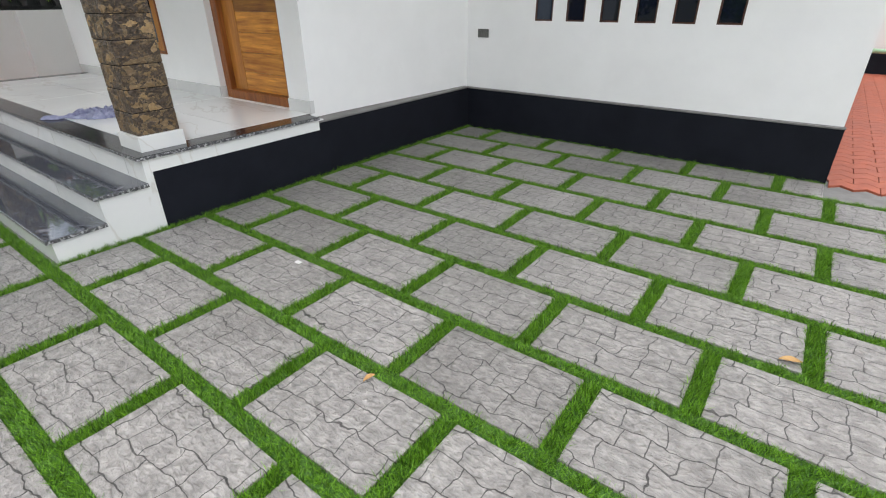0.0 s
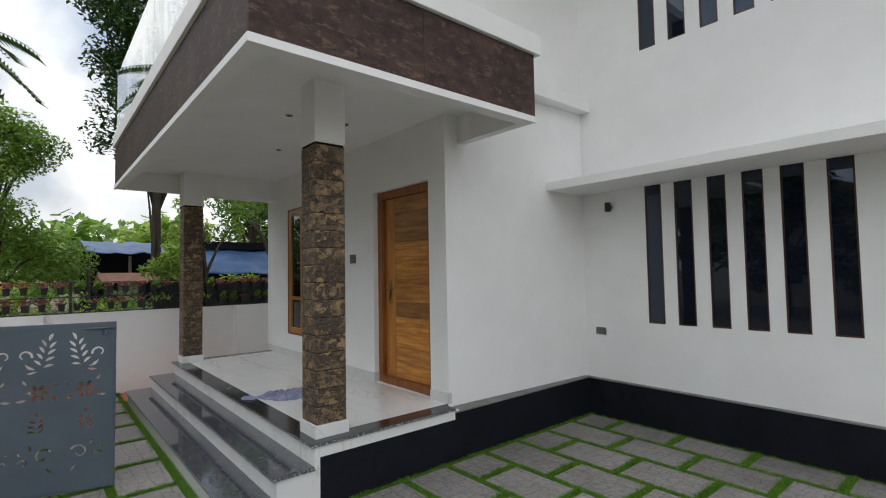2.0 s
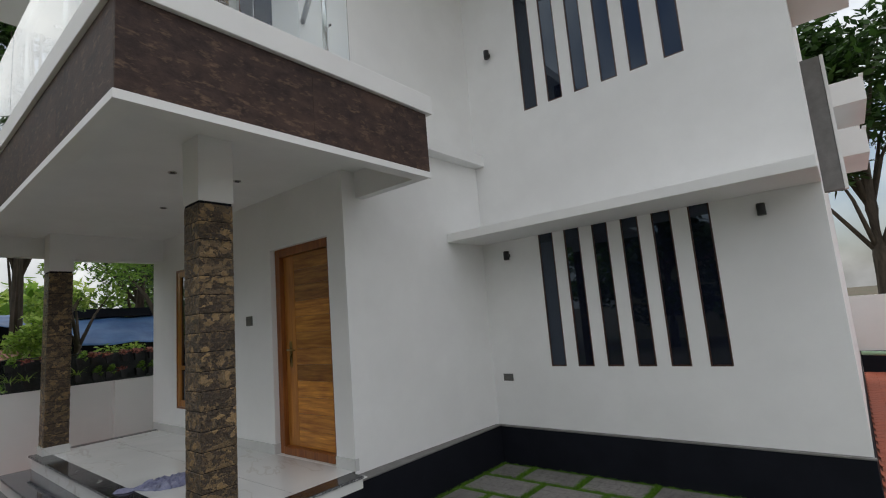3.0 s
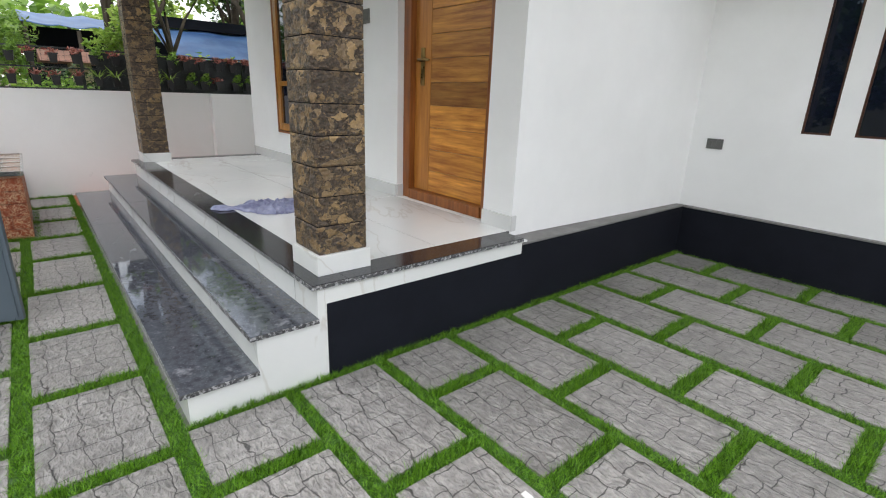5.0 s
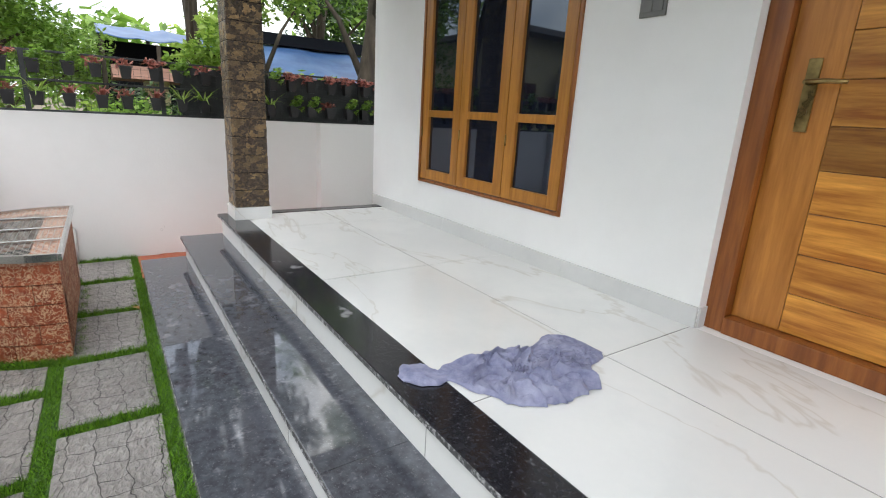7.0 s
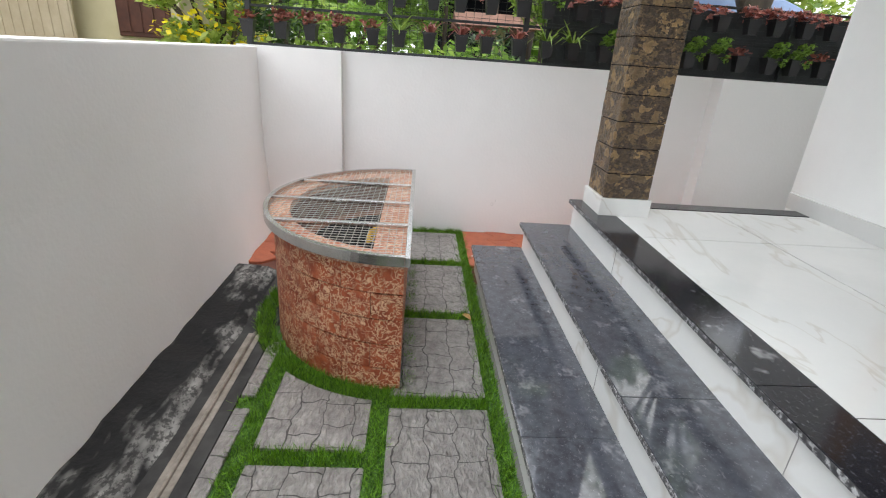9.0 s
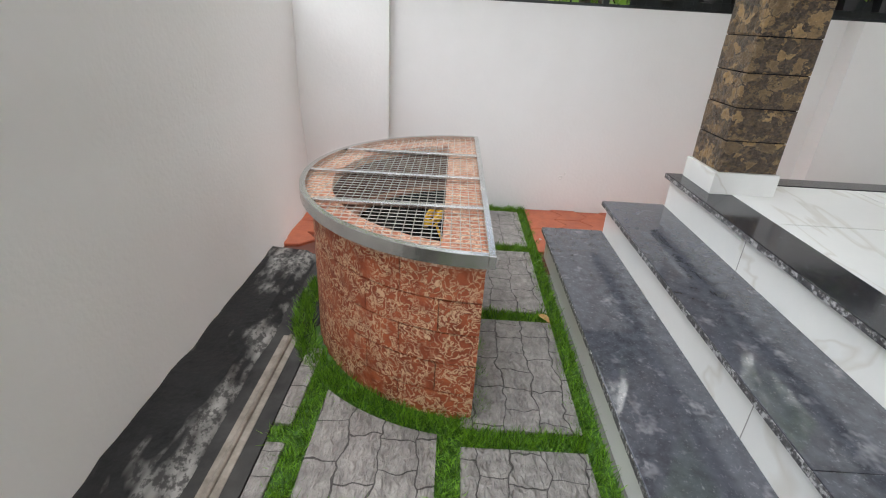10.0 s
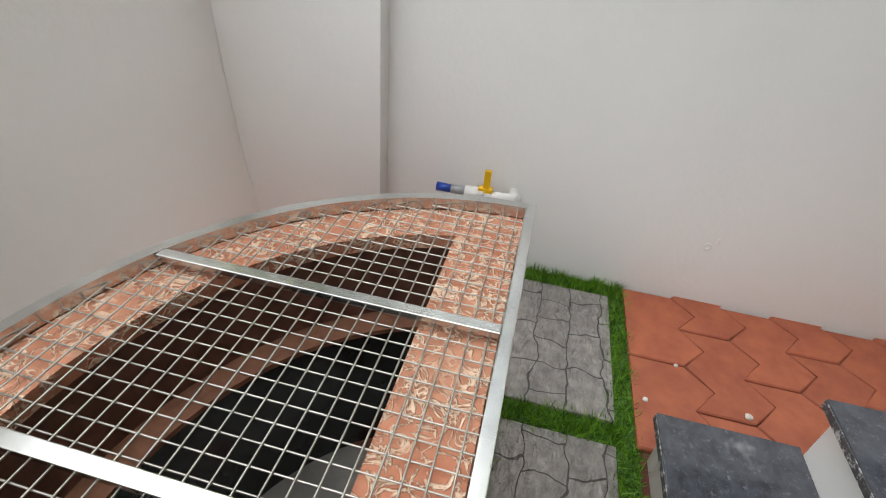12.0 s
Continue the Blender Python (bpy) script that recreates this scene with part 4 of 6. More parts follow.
for x, z in ((-2.5512, 2.3506), (-0.0248, 2.3828), (-2.5539, 4.8576)):
    wall_lamp(x, z)


def switch(x, y, z, w, h, label, n):
    s = thing("switch_plate", (x, y, z), label, "switch", "switch plates")
    part("plate", boxed(-w / 2, w / 2, -0.010, 0, -h / 2, h / 2, bevel=0.003), PLATE, s)
    for k in range(n):
        a = -w / 2 + 0.012 + k * (w - 0.024) / n
        part("rocker", boxed(a, a + (w - 0.024) / n - 0.003, -0.014, -0.010, -h * 0.3, h * 0.3, bevel=0.001), PLATE, s)


switch(-2.7122, YW, 0.9623, 0.125, 0.08, "grey switch plate on the white wall near the plinth", 3)
switch(-4.6828, YD, 1.8308, 0.13, 0.105, "grey bell switch plate beside the front door", 2)
for x, y in ((-3.88, 1.99), (-3.82, 2.54), (-5.152, 2.392)):
    s = thing("ceiling_spot", (x, y, CZ), "small recessed ceiling spotlight", "ceiling light", "ceiling spots")
    part("trim_ring", cyl(bmesh.new(), (0, 0, 0), (0, 0, -0.008), 0.035, n=20), STEEL, s)
    part("lamp", cyl(bmesh.new(), (0, 0, -0.008), (0, 0, -0.010), 0.022, n=16), PLASTIC_BLACK, s)


# ---- gate leaf with cut scrolls ----
def stroke(path, widths):
    """A closed outline along a path with a width at each point."""
    left, right = [], []
    for i, p in enumerate(path):
        a, b = path[max(i - 1, 0)], path[min(i + 1, len(path) - 1)]
        d = math.hypot(b[0] - a[0], b[1] - a[1]) or 1
        nx, ny = -(b[1] - a[1]) / d, (b[0] - a[0]) / d
        left.append((p[0] + nx * widths[i], p[1] + ny * widths[i]))
        right.append((p[0] - nx * widths[i], p[1] - ny * widths[i]))
    return left + right[::-1]


def spiral(cx, cy, r0, r1, a0, a1, w0, w1, n=14):
    path, ws = [], []
    for k in range(n + 1):
        u = k / n
        a, r = radians(a0 + (a1 - a0) * u), r0 + (r1 - r0) * u
        path.append((cx + r * math.cos(a), cy + r * math.sin(a)))
        ws.append(w0 + (w1 - w0) * u)
    return stroke(path, ws)


def leaf_shape(x, y, ang, length, wide, bend=0.2):
    path, ws = [], []
    for k in range(9):
        u = k / 8
        a = radians(ang) + bend * u
        path.append((x + length * u * math.cos(a), y + length * u * math.sin(a)))
        ws.append(max(0.0008, wide * math.sin(math.pi * min(1, u * 0.93 + 0.05))))
    return stroke(path, ws)


def scroll_motif(x, z, m, kind):
    """Cut-outs of one gate motif; m mirrors it. Kinds: sprig with a curl, open flower, small sprig, double curl."""
    out = []

    def leaf(dx, dz, ang, le, wd, bend=0.3):
        out.append(leaf_shape(x + m * dx, z + dz, ang if m > 0 else 180 - ang, le, wd, bend * m))

    if kind == "sprig":
        for k in range(4):
            leaf(-0.030 - 0.012 * k, -0.075 + 0.046 * k, 150 - 12 * k, 0.062, 0.010)
            leaf(-0.012 - 0.010 * k, -0.060 + 0.046 * k, 62 + 6 * k, 0.058, 0.010, -0.3)
        leaf(-0.062, 0.118, 98, 0.062, 0.011)
        out.append(spiral(x + m * 0.084, z + 0.012, 0.046, 0.018, 90 + m * 105, 90 - m * 150, 0.0085, 0.0045))
        leaf(0.020, -0.088, 8, 0.075, 0.010, 0.5)
        leaf(0.010, -0.104, -28, 0.060, 0.009)
    elif kind == "flower":
        for k in range(6):
            leaf(0.016 * math.cos(radians(60 * k)), 0.016 * math.sin(radians(60 * k)), 60 * k, 0.052, 0.013, 0.1)
        leaf(-0.075, -0.035, 205, 0.060, 0.010)
        leaf(0.070, -0.045, -25, 0.062, 0.010)
        leaf(0.068, 0.062, 40, 0.045, 0.009)
        leaf(-0.085, 0.045, 140, 0.045, 0.009)
    elif kind == "twig":
        for k in range(3):
            leaf(-0.012, -0.055 + 0.036 * k, 145, 0.048, 0.008)
            leaf(0.006, -0.055 + 0.036 * k, 38, 0.048, 0.008)
        leaf(-0.002, 0.062, 90, 0.045, 0.008)
    else:
        out.append(spiral(x - m * 0.035, z + 0.018, 0.058, 0.016, 90 + m * 60, 90 - m * 260, 0.0075, 0.0040, 20))
        out.append(spiral(x + m * 0.080, z - 0.018, 0.034, 0.012, 90 - m * 80, 90 + m * 200, 0.0065, 0.0035, 16))
        leaf(0.028, 0.062, 55, 0.055, 0.009)
        leaf(0.095, 0.040, 35, 0.040, 0.008)
        leaf(-0.055, -0.075, 215, 0.050, 0.008)
    return out


def gate_panel(w, h, holes):
    cu = bpy.data.curves.new("gate_panel", "CURVE")
    cu.dimensions, cu.fill_mode, cu.extrude = "2D", "BOTH", 0.0012
    for pts in [[(0, 0), (w, 0), (w, h), (0, h)]] + holes:
        sp = cu.splines.new("POLY")
        sp.points.add(len(pts) - 1)
        for q, p in zip(sp.points, pts):
            q.co = (p[0], p[1], 0, 1)
        sp.use_cyclic_u = True
    tmp = bpy.data.objects.new("gate_tmp", cu)
    me = bpy.data.meshes.new_from_object(tmp)
    bpy.data.objects.remove(tmp)
    me.materials.append(GATE)
    return me


GW, GH = 0.9752, 1.265
ga = math.degrees(math.atan2(0.966, 0.26))
gate = thing("gate", pose(-4.4767, -0.2245, 0.0506, 0, 0, ga), "slate-blue sheet steel gate leaf with cut-out floral scrolls, open", "gate")
sheet = new("gate_panel", gate_panel(GW - 0.04, GH - 0.04, [c for col, m in ((GW - 0.21, 1), (GW - 0.50, -1), (GW - 0.79, 1)) for z, mm, kind in ((GH - 0.26, 1, "sprig"), (GH - 0.52, 1, "flower"), (GH - 0.76, -1, "twig"), (GH - 1.01, 1, "curl")) for c in scroll_motif(col, z, m * mm, kind)]))
sheet.parent, sheet.matrix_basis = gate, pose(0.02, 0, 0.02, 90, 0, 0)
for a in ((0, 0.035, 0, GH), (GW - 0.035, GW, 0, GH), (0.035, GW - 0.035, 0, 0.035), (0.035, GW - 0.035, GH - 0.035, GH)):
    part("gate_frame", boxed(a[0], a[1], 0.003, 0.038, a[2], a[3], bevel=0.003), GATE, gate)
bm = tube(bmesh.new(), [(GW - 0.20, -0.012, GH - 0.045), (GW - 0.005, -0.012, GH - 0.045)], 0.007)
bolt = part("bolt", bm, GATE, gate)
part("bolt_plate", boxed(GW - 0.16, GW - 0.04, -0.006, -0.002, GH - 0.065, GH - 0.025), GATE, bolt)
part("bolt_loop", tube(bmesh.new(), [(GW - 0.08, -0.014, GH - 0.05), (GW - 0.085, -0.016, GH - 0.09), (GW - 0.06, -0.016, GH - 0.10), (GW - 0.055, -0.014, GH - 0.06)], 0.005), GATE, bolt)
for z in (0.2, GH - 0.25):
    part("hinge", cyl(bmesh.new(), (-0.012, 0.02, z), (-0.012, 0.02, z + 0.1), 0.013), GATE, gate)

# ---- round-backed tank with a mesh cover ----
TCX, TCY, TR, TH = -6.7455, 0.795, 0.6120, 0.5490
tank = thing("fish_tank", (TCX, TCY, 0), "half-round tank faced with red moulded blocks, steel mesh lid on top", "tank")
RI, YI, KY, LR = 0.5410, -0.115, 0.955, 0.6510             # slightly flattened half round


def half_ring(r0, r1, z0, z1, a0=180.0, a1=360.0, n=40):
    """Part of a ring about the tank's centre, with its ends closed."""
    bm = bmesh.new()
    prev = None
    for k in range(n + 1):
        a = radians(a0 + (a1 - a0) * k / n)
        c, s = math.cos(a), math.sin(a)
        ring = [bm.verts.new((r * c, r * s * KY, z)) for r, z in ((r0, z0), (r1, z0), (r1, z1), (r0, z1))]
        if prev:
            for i in range(4):
                bm.faces.new((prev[i], prev[(i + 1) % 4], ring[(i + 1) % 4], ring[i]))
        else:
            bm.faces.new(ring)
        prev = ring
    bm.faces.new(prev[::-1])
    return bm


part("shell", half_ring(RI + 0.004, TR - 0.022, -0.05, TH - 0.03, 183, 357), TANK_IN, tank)
part("back_wall", boxed(-TR + 0.02, TR - 0.02, YI + 0.004, -0.022, -0.05, TH - 0.03), TANK_IN, tank)
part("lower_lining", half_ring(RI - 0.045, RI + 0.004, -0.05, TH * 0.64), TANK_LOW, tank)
part("ledge", half_ring(RI - 0.05, RI + 0.003, TH * 0.64 + 0.001, TH * 0.64 + 0.012), LEDGE, tank)
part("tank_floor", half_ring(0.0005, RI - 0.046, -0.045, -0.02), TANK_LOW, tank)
part("coping", half_ring(RI, LR - 0.0215, TH - 0.03, TH), TANK_TOP, tank, "pink moulded coping")
part("coping", boxed(-RI, RI, YI, -0.001, TH - 0.03, TH + 0.001), TANK_TOP, tank, "pink moulded coping")
rows = 5
rhh = (TH - 0.032) / rows
for r in range(rows):
    step = 180 / 8
    cuts = [180.0] + [180 + step * (k + (0.5 if r % 2 else 0)) for k in range(0 if r % 2 else 1, 8)] + [360.0]
    for a, b in zip(cuts, cuts[1:]):
        part("block", half_ring(TR - 0.021, TR, r * rhh + 0.0025, (r + 1) * rhh - 0.0025, a + (0.14 if a > 180 else 0), b - (0.14 if b < 360 else 0), 5), LATERITE, tank)
    nb = 6
    xs = [-TR + 2 * TR * (k + (0.5 if r % 2 else 0)) / nb for k in range(nb + 1)]
    xs = sorted({-TR, TR, *[x for x in xs if -TR + 0.02 < x < TR - 0.02]})
    for a, b in zip(xs, xs[1:]):
        part("block", boxed(a + 0.002 if a > -TR else -TR + 0.0208, b - 0.002 if b < TR else TR - 0.0208, -0.0215, 0.0, r * rhh + 0.0025, (r + 1) * rhh - 0.0025), LATERITE, tank)
# mesh lid
lid = thing("mesh_lid", (TCX, TCY, TH + 0.001), "half-round stainless steel lid with square wire mesh", "lid")
bm = half_ring(LR - 0.020, LR, -0.012, 0.024, n=64)
part("rim", bm, STEEL, lid)
part("rim", boxed(-LR, LR, 0.001, 0.020, -0.012, 0.024, bevel=0.002), STEEL, lid)
for x in (0.3220, 0.0220, -0.2900):
    yb = -KY * math.sqrt((LR - 0.02) ** 2 - x * x)
    part("cross_bar", boxed(x - 0.0095, x + 0.0095, yb, 0.001, 0.013, 0.024, bevel=0.0015), STEEL, lid)
bm = bmesh.new()
pitch, wr = 0.0262, 0.0014
k = -int(LR / pitch)
while k * pitch < LR - 0.03:
    x = k * pitch
    if abs(x) < LR - 0.03:
        yb = -KY * math.sqrt((LR - 0.02) ** 2 - x * x)
        cyl(bm, (x, yb, 0.0075), (x, 0.004, 0.0075), wr, n=5, cap=False)
    k += 1
k = 1
while k * pitch < LR - 0.03:
    y = -k * pitch + 0.012
    xb = math.sqrt((LR - 0.02) ** 2 - (y / KY) ** 2)
    cyl(bm, (-xb, y, 0.0103), (xb, y, 0.0103), wr, n=5, cap=False)
    k += 1
part("wire_mesh", bm, WIRE, lid, "square welded wire mesh")
# rope, hose and ring inside
coil = thing("yellow_rope_coil", (-6.765, TCY + YI - 0.042, 0.385), "small coil of yellow rope hanging inside the tank", "rope")
part("coil", tube(bmesh.new(), [((0.032 + 0.005 * math.sin(a * 1.3)) * math.cos(a * 0.55), 0.034 * math.sin(a * 0.55 + 0.4), 0.03 * math.sin(a * 0.55) + 0.0005 * a + 0.008 * math.sin(a * 2.1)) for a in range(60)], 0.005, 6), YELLOW, coil)
part("tail", tube(bmesh.new(), [(0.03, 0.01, 0), (0.04, 0.035, -0.06), (0.03, 0.04, -0.14)], 0.005, 6), YELLOW, coil)
ring = thing("pink_ring", pose(-6.926, 0.516, -0.012, 90, 0, 0), "pink plastic tap wheel on the tank floor", "ring")
part("ring", tube(bmesh.new(), [(0.045 * math.cos(radians(30 * k)), 0.0, 0.045 * math.sin(radians(30 * k))) for k in range(13)], 0.007, 6), PINK, ring)
part("spoke", tube(bmesh.new(), [(-0.045, 0, 0), (0.045, 0, 0)], 0.005, 6), PINK, ring)
part("spoke", tube(bmesh.new(), [(0, 0, -0.045), (0, 0, 0.045)], 0.005, 6), PINK, ring)
part("stub", cyl(bmesh.new(), (0, 0, 0), (0, 0.03, 0), 0.012, n=8), PINK, ring)
hose = thing("green_hose", (TCX, TCY, 0), "ribbed green hose lying in the tank", "hose")
part("hose_tube", tube(bmesh.new(), [(-0.11, -0.235, -0.005), (-0.06, -0.253, -0.005), (0.0, -0.235, -0.003), (0.06, -0.18, 0.03), (0.085, -0.135, 0.14)], 0.014, 8), HOSE, hose)

# tap on the far wall
tap = thing("tap_valve", (XF, 0.7268, 0.299), "white PVC outlet with yellow lever valve and blue nozzle", "tap")
part("pipe", cyl(bmesh.new(), (0, 0.02, -0.0), (0.05, 0.02, -0.0), 0.014), PVC, tap)
part("riser", cyl(bmesh.new(), (0.03, 0.035, -0.299), (0.03, 0.035, 0.0), 0.013), PVC, tap)
part("elbow", tube(bmesh.new(), [(0.03, 0.03, 0), (0.05, 0.02, 0), (0.055, -0.01, 0), (0.055, -0.07, 0)], 0.017), PVC, tap)
part("valve_body", cyl(bmesh.new(), (0.055, -0.07, 0), (0.055, -0.13, 0), 0.021), PVC, tap)
part("coupling", cyl(bmesh.new(), (0.055, -0.13, 0), (0.055, -0.175, 0), 0.014), GREYPVC, tap)
part("nozzle", cyl(bmesh.new(), (0.055, -0.175, 0), (0.055, -0.222, 0), 0.013, 0.015), BLUE, tap)
bm = boxed(0.047, 0.063, -0.074, -0.054, 0.018, 0.085, bevel=0.003)
box(bm, 0.043, 0.067, -0.088, -0.043, 0.010, 0.026, bevel=0.003)
part("lever", bm, YELLOW, tap, "yellow lever")

patch = thing("wall_plug", (XF, 1.3662, 0.2328), "small plastered pipe plug in the boundary wall", "plug")
part("ring", half_ring(0.007, 0.013, 0, 0.004, 0, 360, 20), PVC, patch, at=pose(0.0, 0, 0, 0, 90, 0))
part("dab", boxed(0.0, 0.003, 0.02, 0.028, 0.016, 0.034, bevel=0.001), PVC, patch)

# ---- cloth on the porch floor ----
cloth = thing("floor_cloth", (-4.30, 2.10, Z3), "crumpled lilac cotton cloth lying on the marble floor", "cloth")
CLOTH_PLAN = [(-0.345, -0.17, 0.02), (-0.30, -0.17, 0.075), (-0.25, -0.15, 0.07), (-0.215, -0.12, 0.035), (-0.17, -0.08, 0.10), (-0.10, -0.02, 0.165), (0.0, 0.0, 0.185), (0.10, 0.01, 0.18), (0.20, 0.02, 0.155), (0.27, -0.03, 0.13), (0.33, -0.06, 0.125), (0.38, -0.05, 0.11), (0.42, -0.02, 0.05)]


def plan_at(y):
    """Middle and half width of the cloth's outline at a place along it."""
    for (y0, m0, w0), (y1, m1, w1) in zip(CLOTH_PLAN, CLOTH_PLAN[1:]):
        if y <= y1:
            u = (y - y0) / (y1 - y0)
            u = u * u * (3 - 2 * u)
            return m0 + (m1 - m0) * u, w0 + (w1 - w0) * u
    return CLOTH_PLAN[-1][1:]


nx, ny, verts, faces = 230, 120, [], []
for j in range(ny + 1):
    for i in range(nx + 1):
        y, v = -0.345 + 0.765 * i / nx, j / ny * 2 - 1
        mid, half = plan_at(y)
        x = mid + v * half * (1 + 0.10 * noise.noise(Vector((y * 22, v, 3))))
        q = Vector((x * 9, y * 6, 0))
        q += Vector((noise.noise(q * 0.9 + Vector((3, 7, 1))), noise.noise(q * 0.9 + Vector((8, 2, 6))), 0)) * 1.5
        n1, n2, n3 = (noise.noise(q * f + Vector((k, 9 - k, 2 * k))) for f, k in ((1.0, 1), (2.3, 4), (5.0, 6)))
        ridge = lambda w, e: max(0.0, 1 - abs(w) * e) ** 1.4
        bulk = min(1.0, half / 0.17) ** 1.6 * (1.0 if y < 0.24 else 0.45)
        edge = min(1.0, (1 - abs(v)) * 4.5, (y + 0.346) * 30, (0.421 - y) * 30)
        h = 0.004 + edge ** 0.5 * (0.010 + bulk * (0.040 * ridge(n1, 3.6) + 0.022 * ridge(n2, 3.2) + 0.006) + 0.007 * ridge(n3, 2.2))
        lean = 0.020 * bulk * ridge(n1, 2.0)
        verts.append((x + lean, y + 0.012 * n2 * bulk, max(0.002, h * 0.68)))
for j in range(ny):
    for i in range(nx):
        a = j * (nx + 1) + i
        faces.append((a, a + 1, a + nx + 2, a + nx + 1))
me = raw_mesh("fabric", verts, faces, CLOTH)
for p in me.polygons:
    p.use_smooth = True
ob = new("fabric", me)
ob.parent = cloth


# ---- plants ----
def fast_mesh(name, verts, n_side, material):
    """A mesh of separate triangles or quads from an array of corners."""
    verts = np.asarray(verts, dtype=np.float32).reshape(-1, 3)
    nf = len(verts) // n_side
    me = bpy.data.meshes.new(name)
    me.vertices.add(len(verts))
    me.vertices.foreach_set("co", verts.ravel())
    me.loops.add(len(verts))
    me.loops.foreach_set("vertex_index", np.arange(len(verts), dtype=np.int32))
    me.polygons.add(nf)
    me.polygons.foreach_set("loop_start", np.arange(0, len(verts), n_side, dtype=np.int32))
    me.update(calc_edges=True)
    me.materials.append(material)
    return me


def leaves(rng, centres, spread, count, size, slim=0.45):
    """Rhombic leaves in clumps about the centres."""
    c = centres[rng.integers(0, len(centres), count)]
    d = rng.normal(size=(count, 3))
    d /= np.linalg.norm(d, axis=1, keepdims=True)
    p = c + d * spread * rng.random((count, 1)) ** 0.45 * np.array([1, 1, 0.75])
    a = rng.normal(size=(count, 3)) * np.array([1, 1, 0.6])
    a /= np.linalg.norm(a, axis=1, keepdims=True)
    up = rng.normal(size=(count, 3)) * 0.5 + np.array([0, 0, 1])
    b = np.cross(a, up)
    b /= np.linalg.norm(b, axis=1, keepdims=True) + 1e-9
    s = size * (0.6 + 0.8 * rng.random((count, 1)))
    return np.stack([p - a * s, p + b * s * slim, p + a * s, p - b * s * slim], 1)


def tree(x, y, h, r, leaf, count, seed, size=0.13, lean=(0, 0), low=0.45, trunk=None, clumps=26, label="leafy green tree beyond the boundary wall"):
    rng = np.random.default_rng(seed)
    t = thing("tree", (x, y, -0.06), label, "tree", "trees round the plot")
    tr = trunk or 0.02 * h + 0.04
    top = Vector((lean[0], lean[1], h * 0.8))
    pts = [Vector((0, 0, 0)).lerp(top, k / 6) + Vector((rng.normal() * 0.05 * k / 3, rng.normal() * 0.05 * k / 3, 0)) for k in range(7)]
    bm = tube(bmesh.new(), pts, [tr * (1 - 0.72 * k / 6) for k in range(7)], 10)
    cs = []
    for k in range(clumps):
        u = low + (1 - low) * rng.random() ** 0.8
        ang = rng.random() * 6.283
        rad = r * (0.35 + 0.65 * rng.random()) * (1 - 0.55 * ((u - low) / (1 - low)) ** 2)
        c = np.array([lean[0] * u + rad * math.cos(ang), lean[1] * u + rad * math.sin(ang), h * u])
        cs.append(c)
        if k % 2 == 0:
            s = pts[min(6, max(1, int(u * 6 * 0.85)))]
            m = s.lerp(Vector(c), 0.5) + Vector((0, 0, 0.12 * r))
            tube(bm, [s, m, Vector(c)], [tr * 0.32, tr * 0.2, tr * 0.07], 6)
    part("trunk", bm, BARK, t)
    ob = new("crown", fast_mesh("crown", leaves(rng, np.array(cs), r * 0.36, count, size), 4, leaf))
    ob.parent = t
    return t


def bush(x, y, z, h, r, leaf, count, seed, size=0.06, label="leafy green shrub behind the boundary wall", name="shrub", flowers=0):
    rng = np.random.default_rng(seed)
    t = thing(name, (x, y, z), label, "shrub", "shrubs behind the wall")
    cs = np.stack([rng.normal(size=18) * r * 0.5, rng.normal(size=18) * r * 0.6, h * (0.25 + 0.75 * rng.random(18))], 1)
    bm = bmesh.new()
    for c in cs[:9]:
        tube(bm, [(0, 0, 0), tuple(c * np.array([0.4, 0.4, 0.6])), tuple(c)], [0.022, 0.014, 0.006], 5)
    part("stem", bm, BARK, t)
    ob = new("foliage", fast_mesh("foliage", leaves(rng, cs, r * 0.42, count, size), 4, leaf))
    ob.parent = t
    if flowers:
        ob = new("blossom", fast_mesh("blossom", leaves(rng, cs + np.array([0.1, 0, 0.05]), r * 0.5, flowers, 0.018, 0.95), 4, FLOWER))
        ob.parent = t


tree(-12.328, -1.748, 5.6, 1.7, LEAF_B, 12000, 1, 0.045, clumps=20)
tree(-13.0, -0.45, 5.3, 1.45, LEAF_A, 24000, 2, 0.045, low=0.28, clumps=34, label="dense green garden tree beyond the boundary wall")
tree(-12.9, 2.45, 12.0, 1.75, LEAF_C, 26000, 3, 0.066, low=0.36, trunk=0.13, clumps=58, label="tall dark-leaved tree rising above the balcony")
tree(-10.396, 4.25, 6.5, 1.7, LEAF_A, 14000, 4, 0.044, lean=(-0.4, 0.8), low=0.42, trunk=0.20, label="old tree with a thick dark trunk behind the wall")
tree(-10.2, 2.75, 3.3, 0.85, LEAF_B, 2600, 5, 0.050, low=0.5, clumps=9, label="young sparse tree with bright feathery leaves behind the wall")
tree(-15.6, 5.6, 7.0, 1.9, LEAF_C, 6000, 8, 0.085, low=0.25, clumps=30)
for k, (x, y, h) in enumerate(((-24, -9, 6), (-30, -3, 5), (-31, 6.5, 4.6), (-24, 11, 7), (-16, 15, 9), (-29, 17, 9))):
    tree(x, y, h, 3.2, (LEAF_A, LEAF_B, LEAF_Y)[k % 3], 4000, 20 + k, 0.20)
tree(1.196, 18.4, 9.5, 2.6, LEAF_C, 7000, 31, 0.15, low=0.3)
for k in range(6):
    tree(-12 + 3.6 * k, -9.5 - 1.3 * (k % 2), 4.6 + 0.9 * ((k * 3) % 4), 2.1, (LEAF_C, LEAF_A)[k % 2], 4500, 70 + k, 0.17, low=0.15)
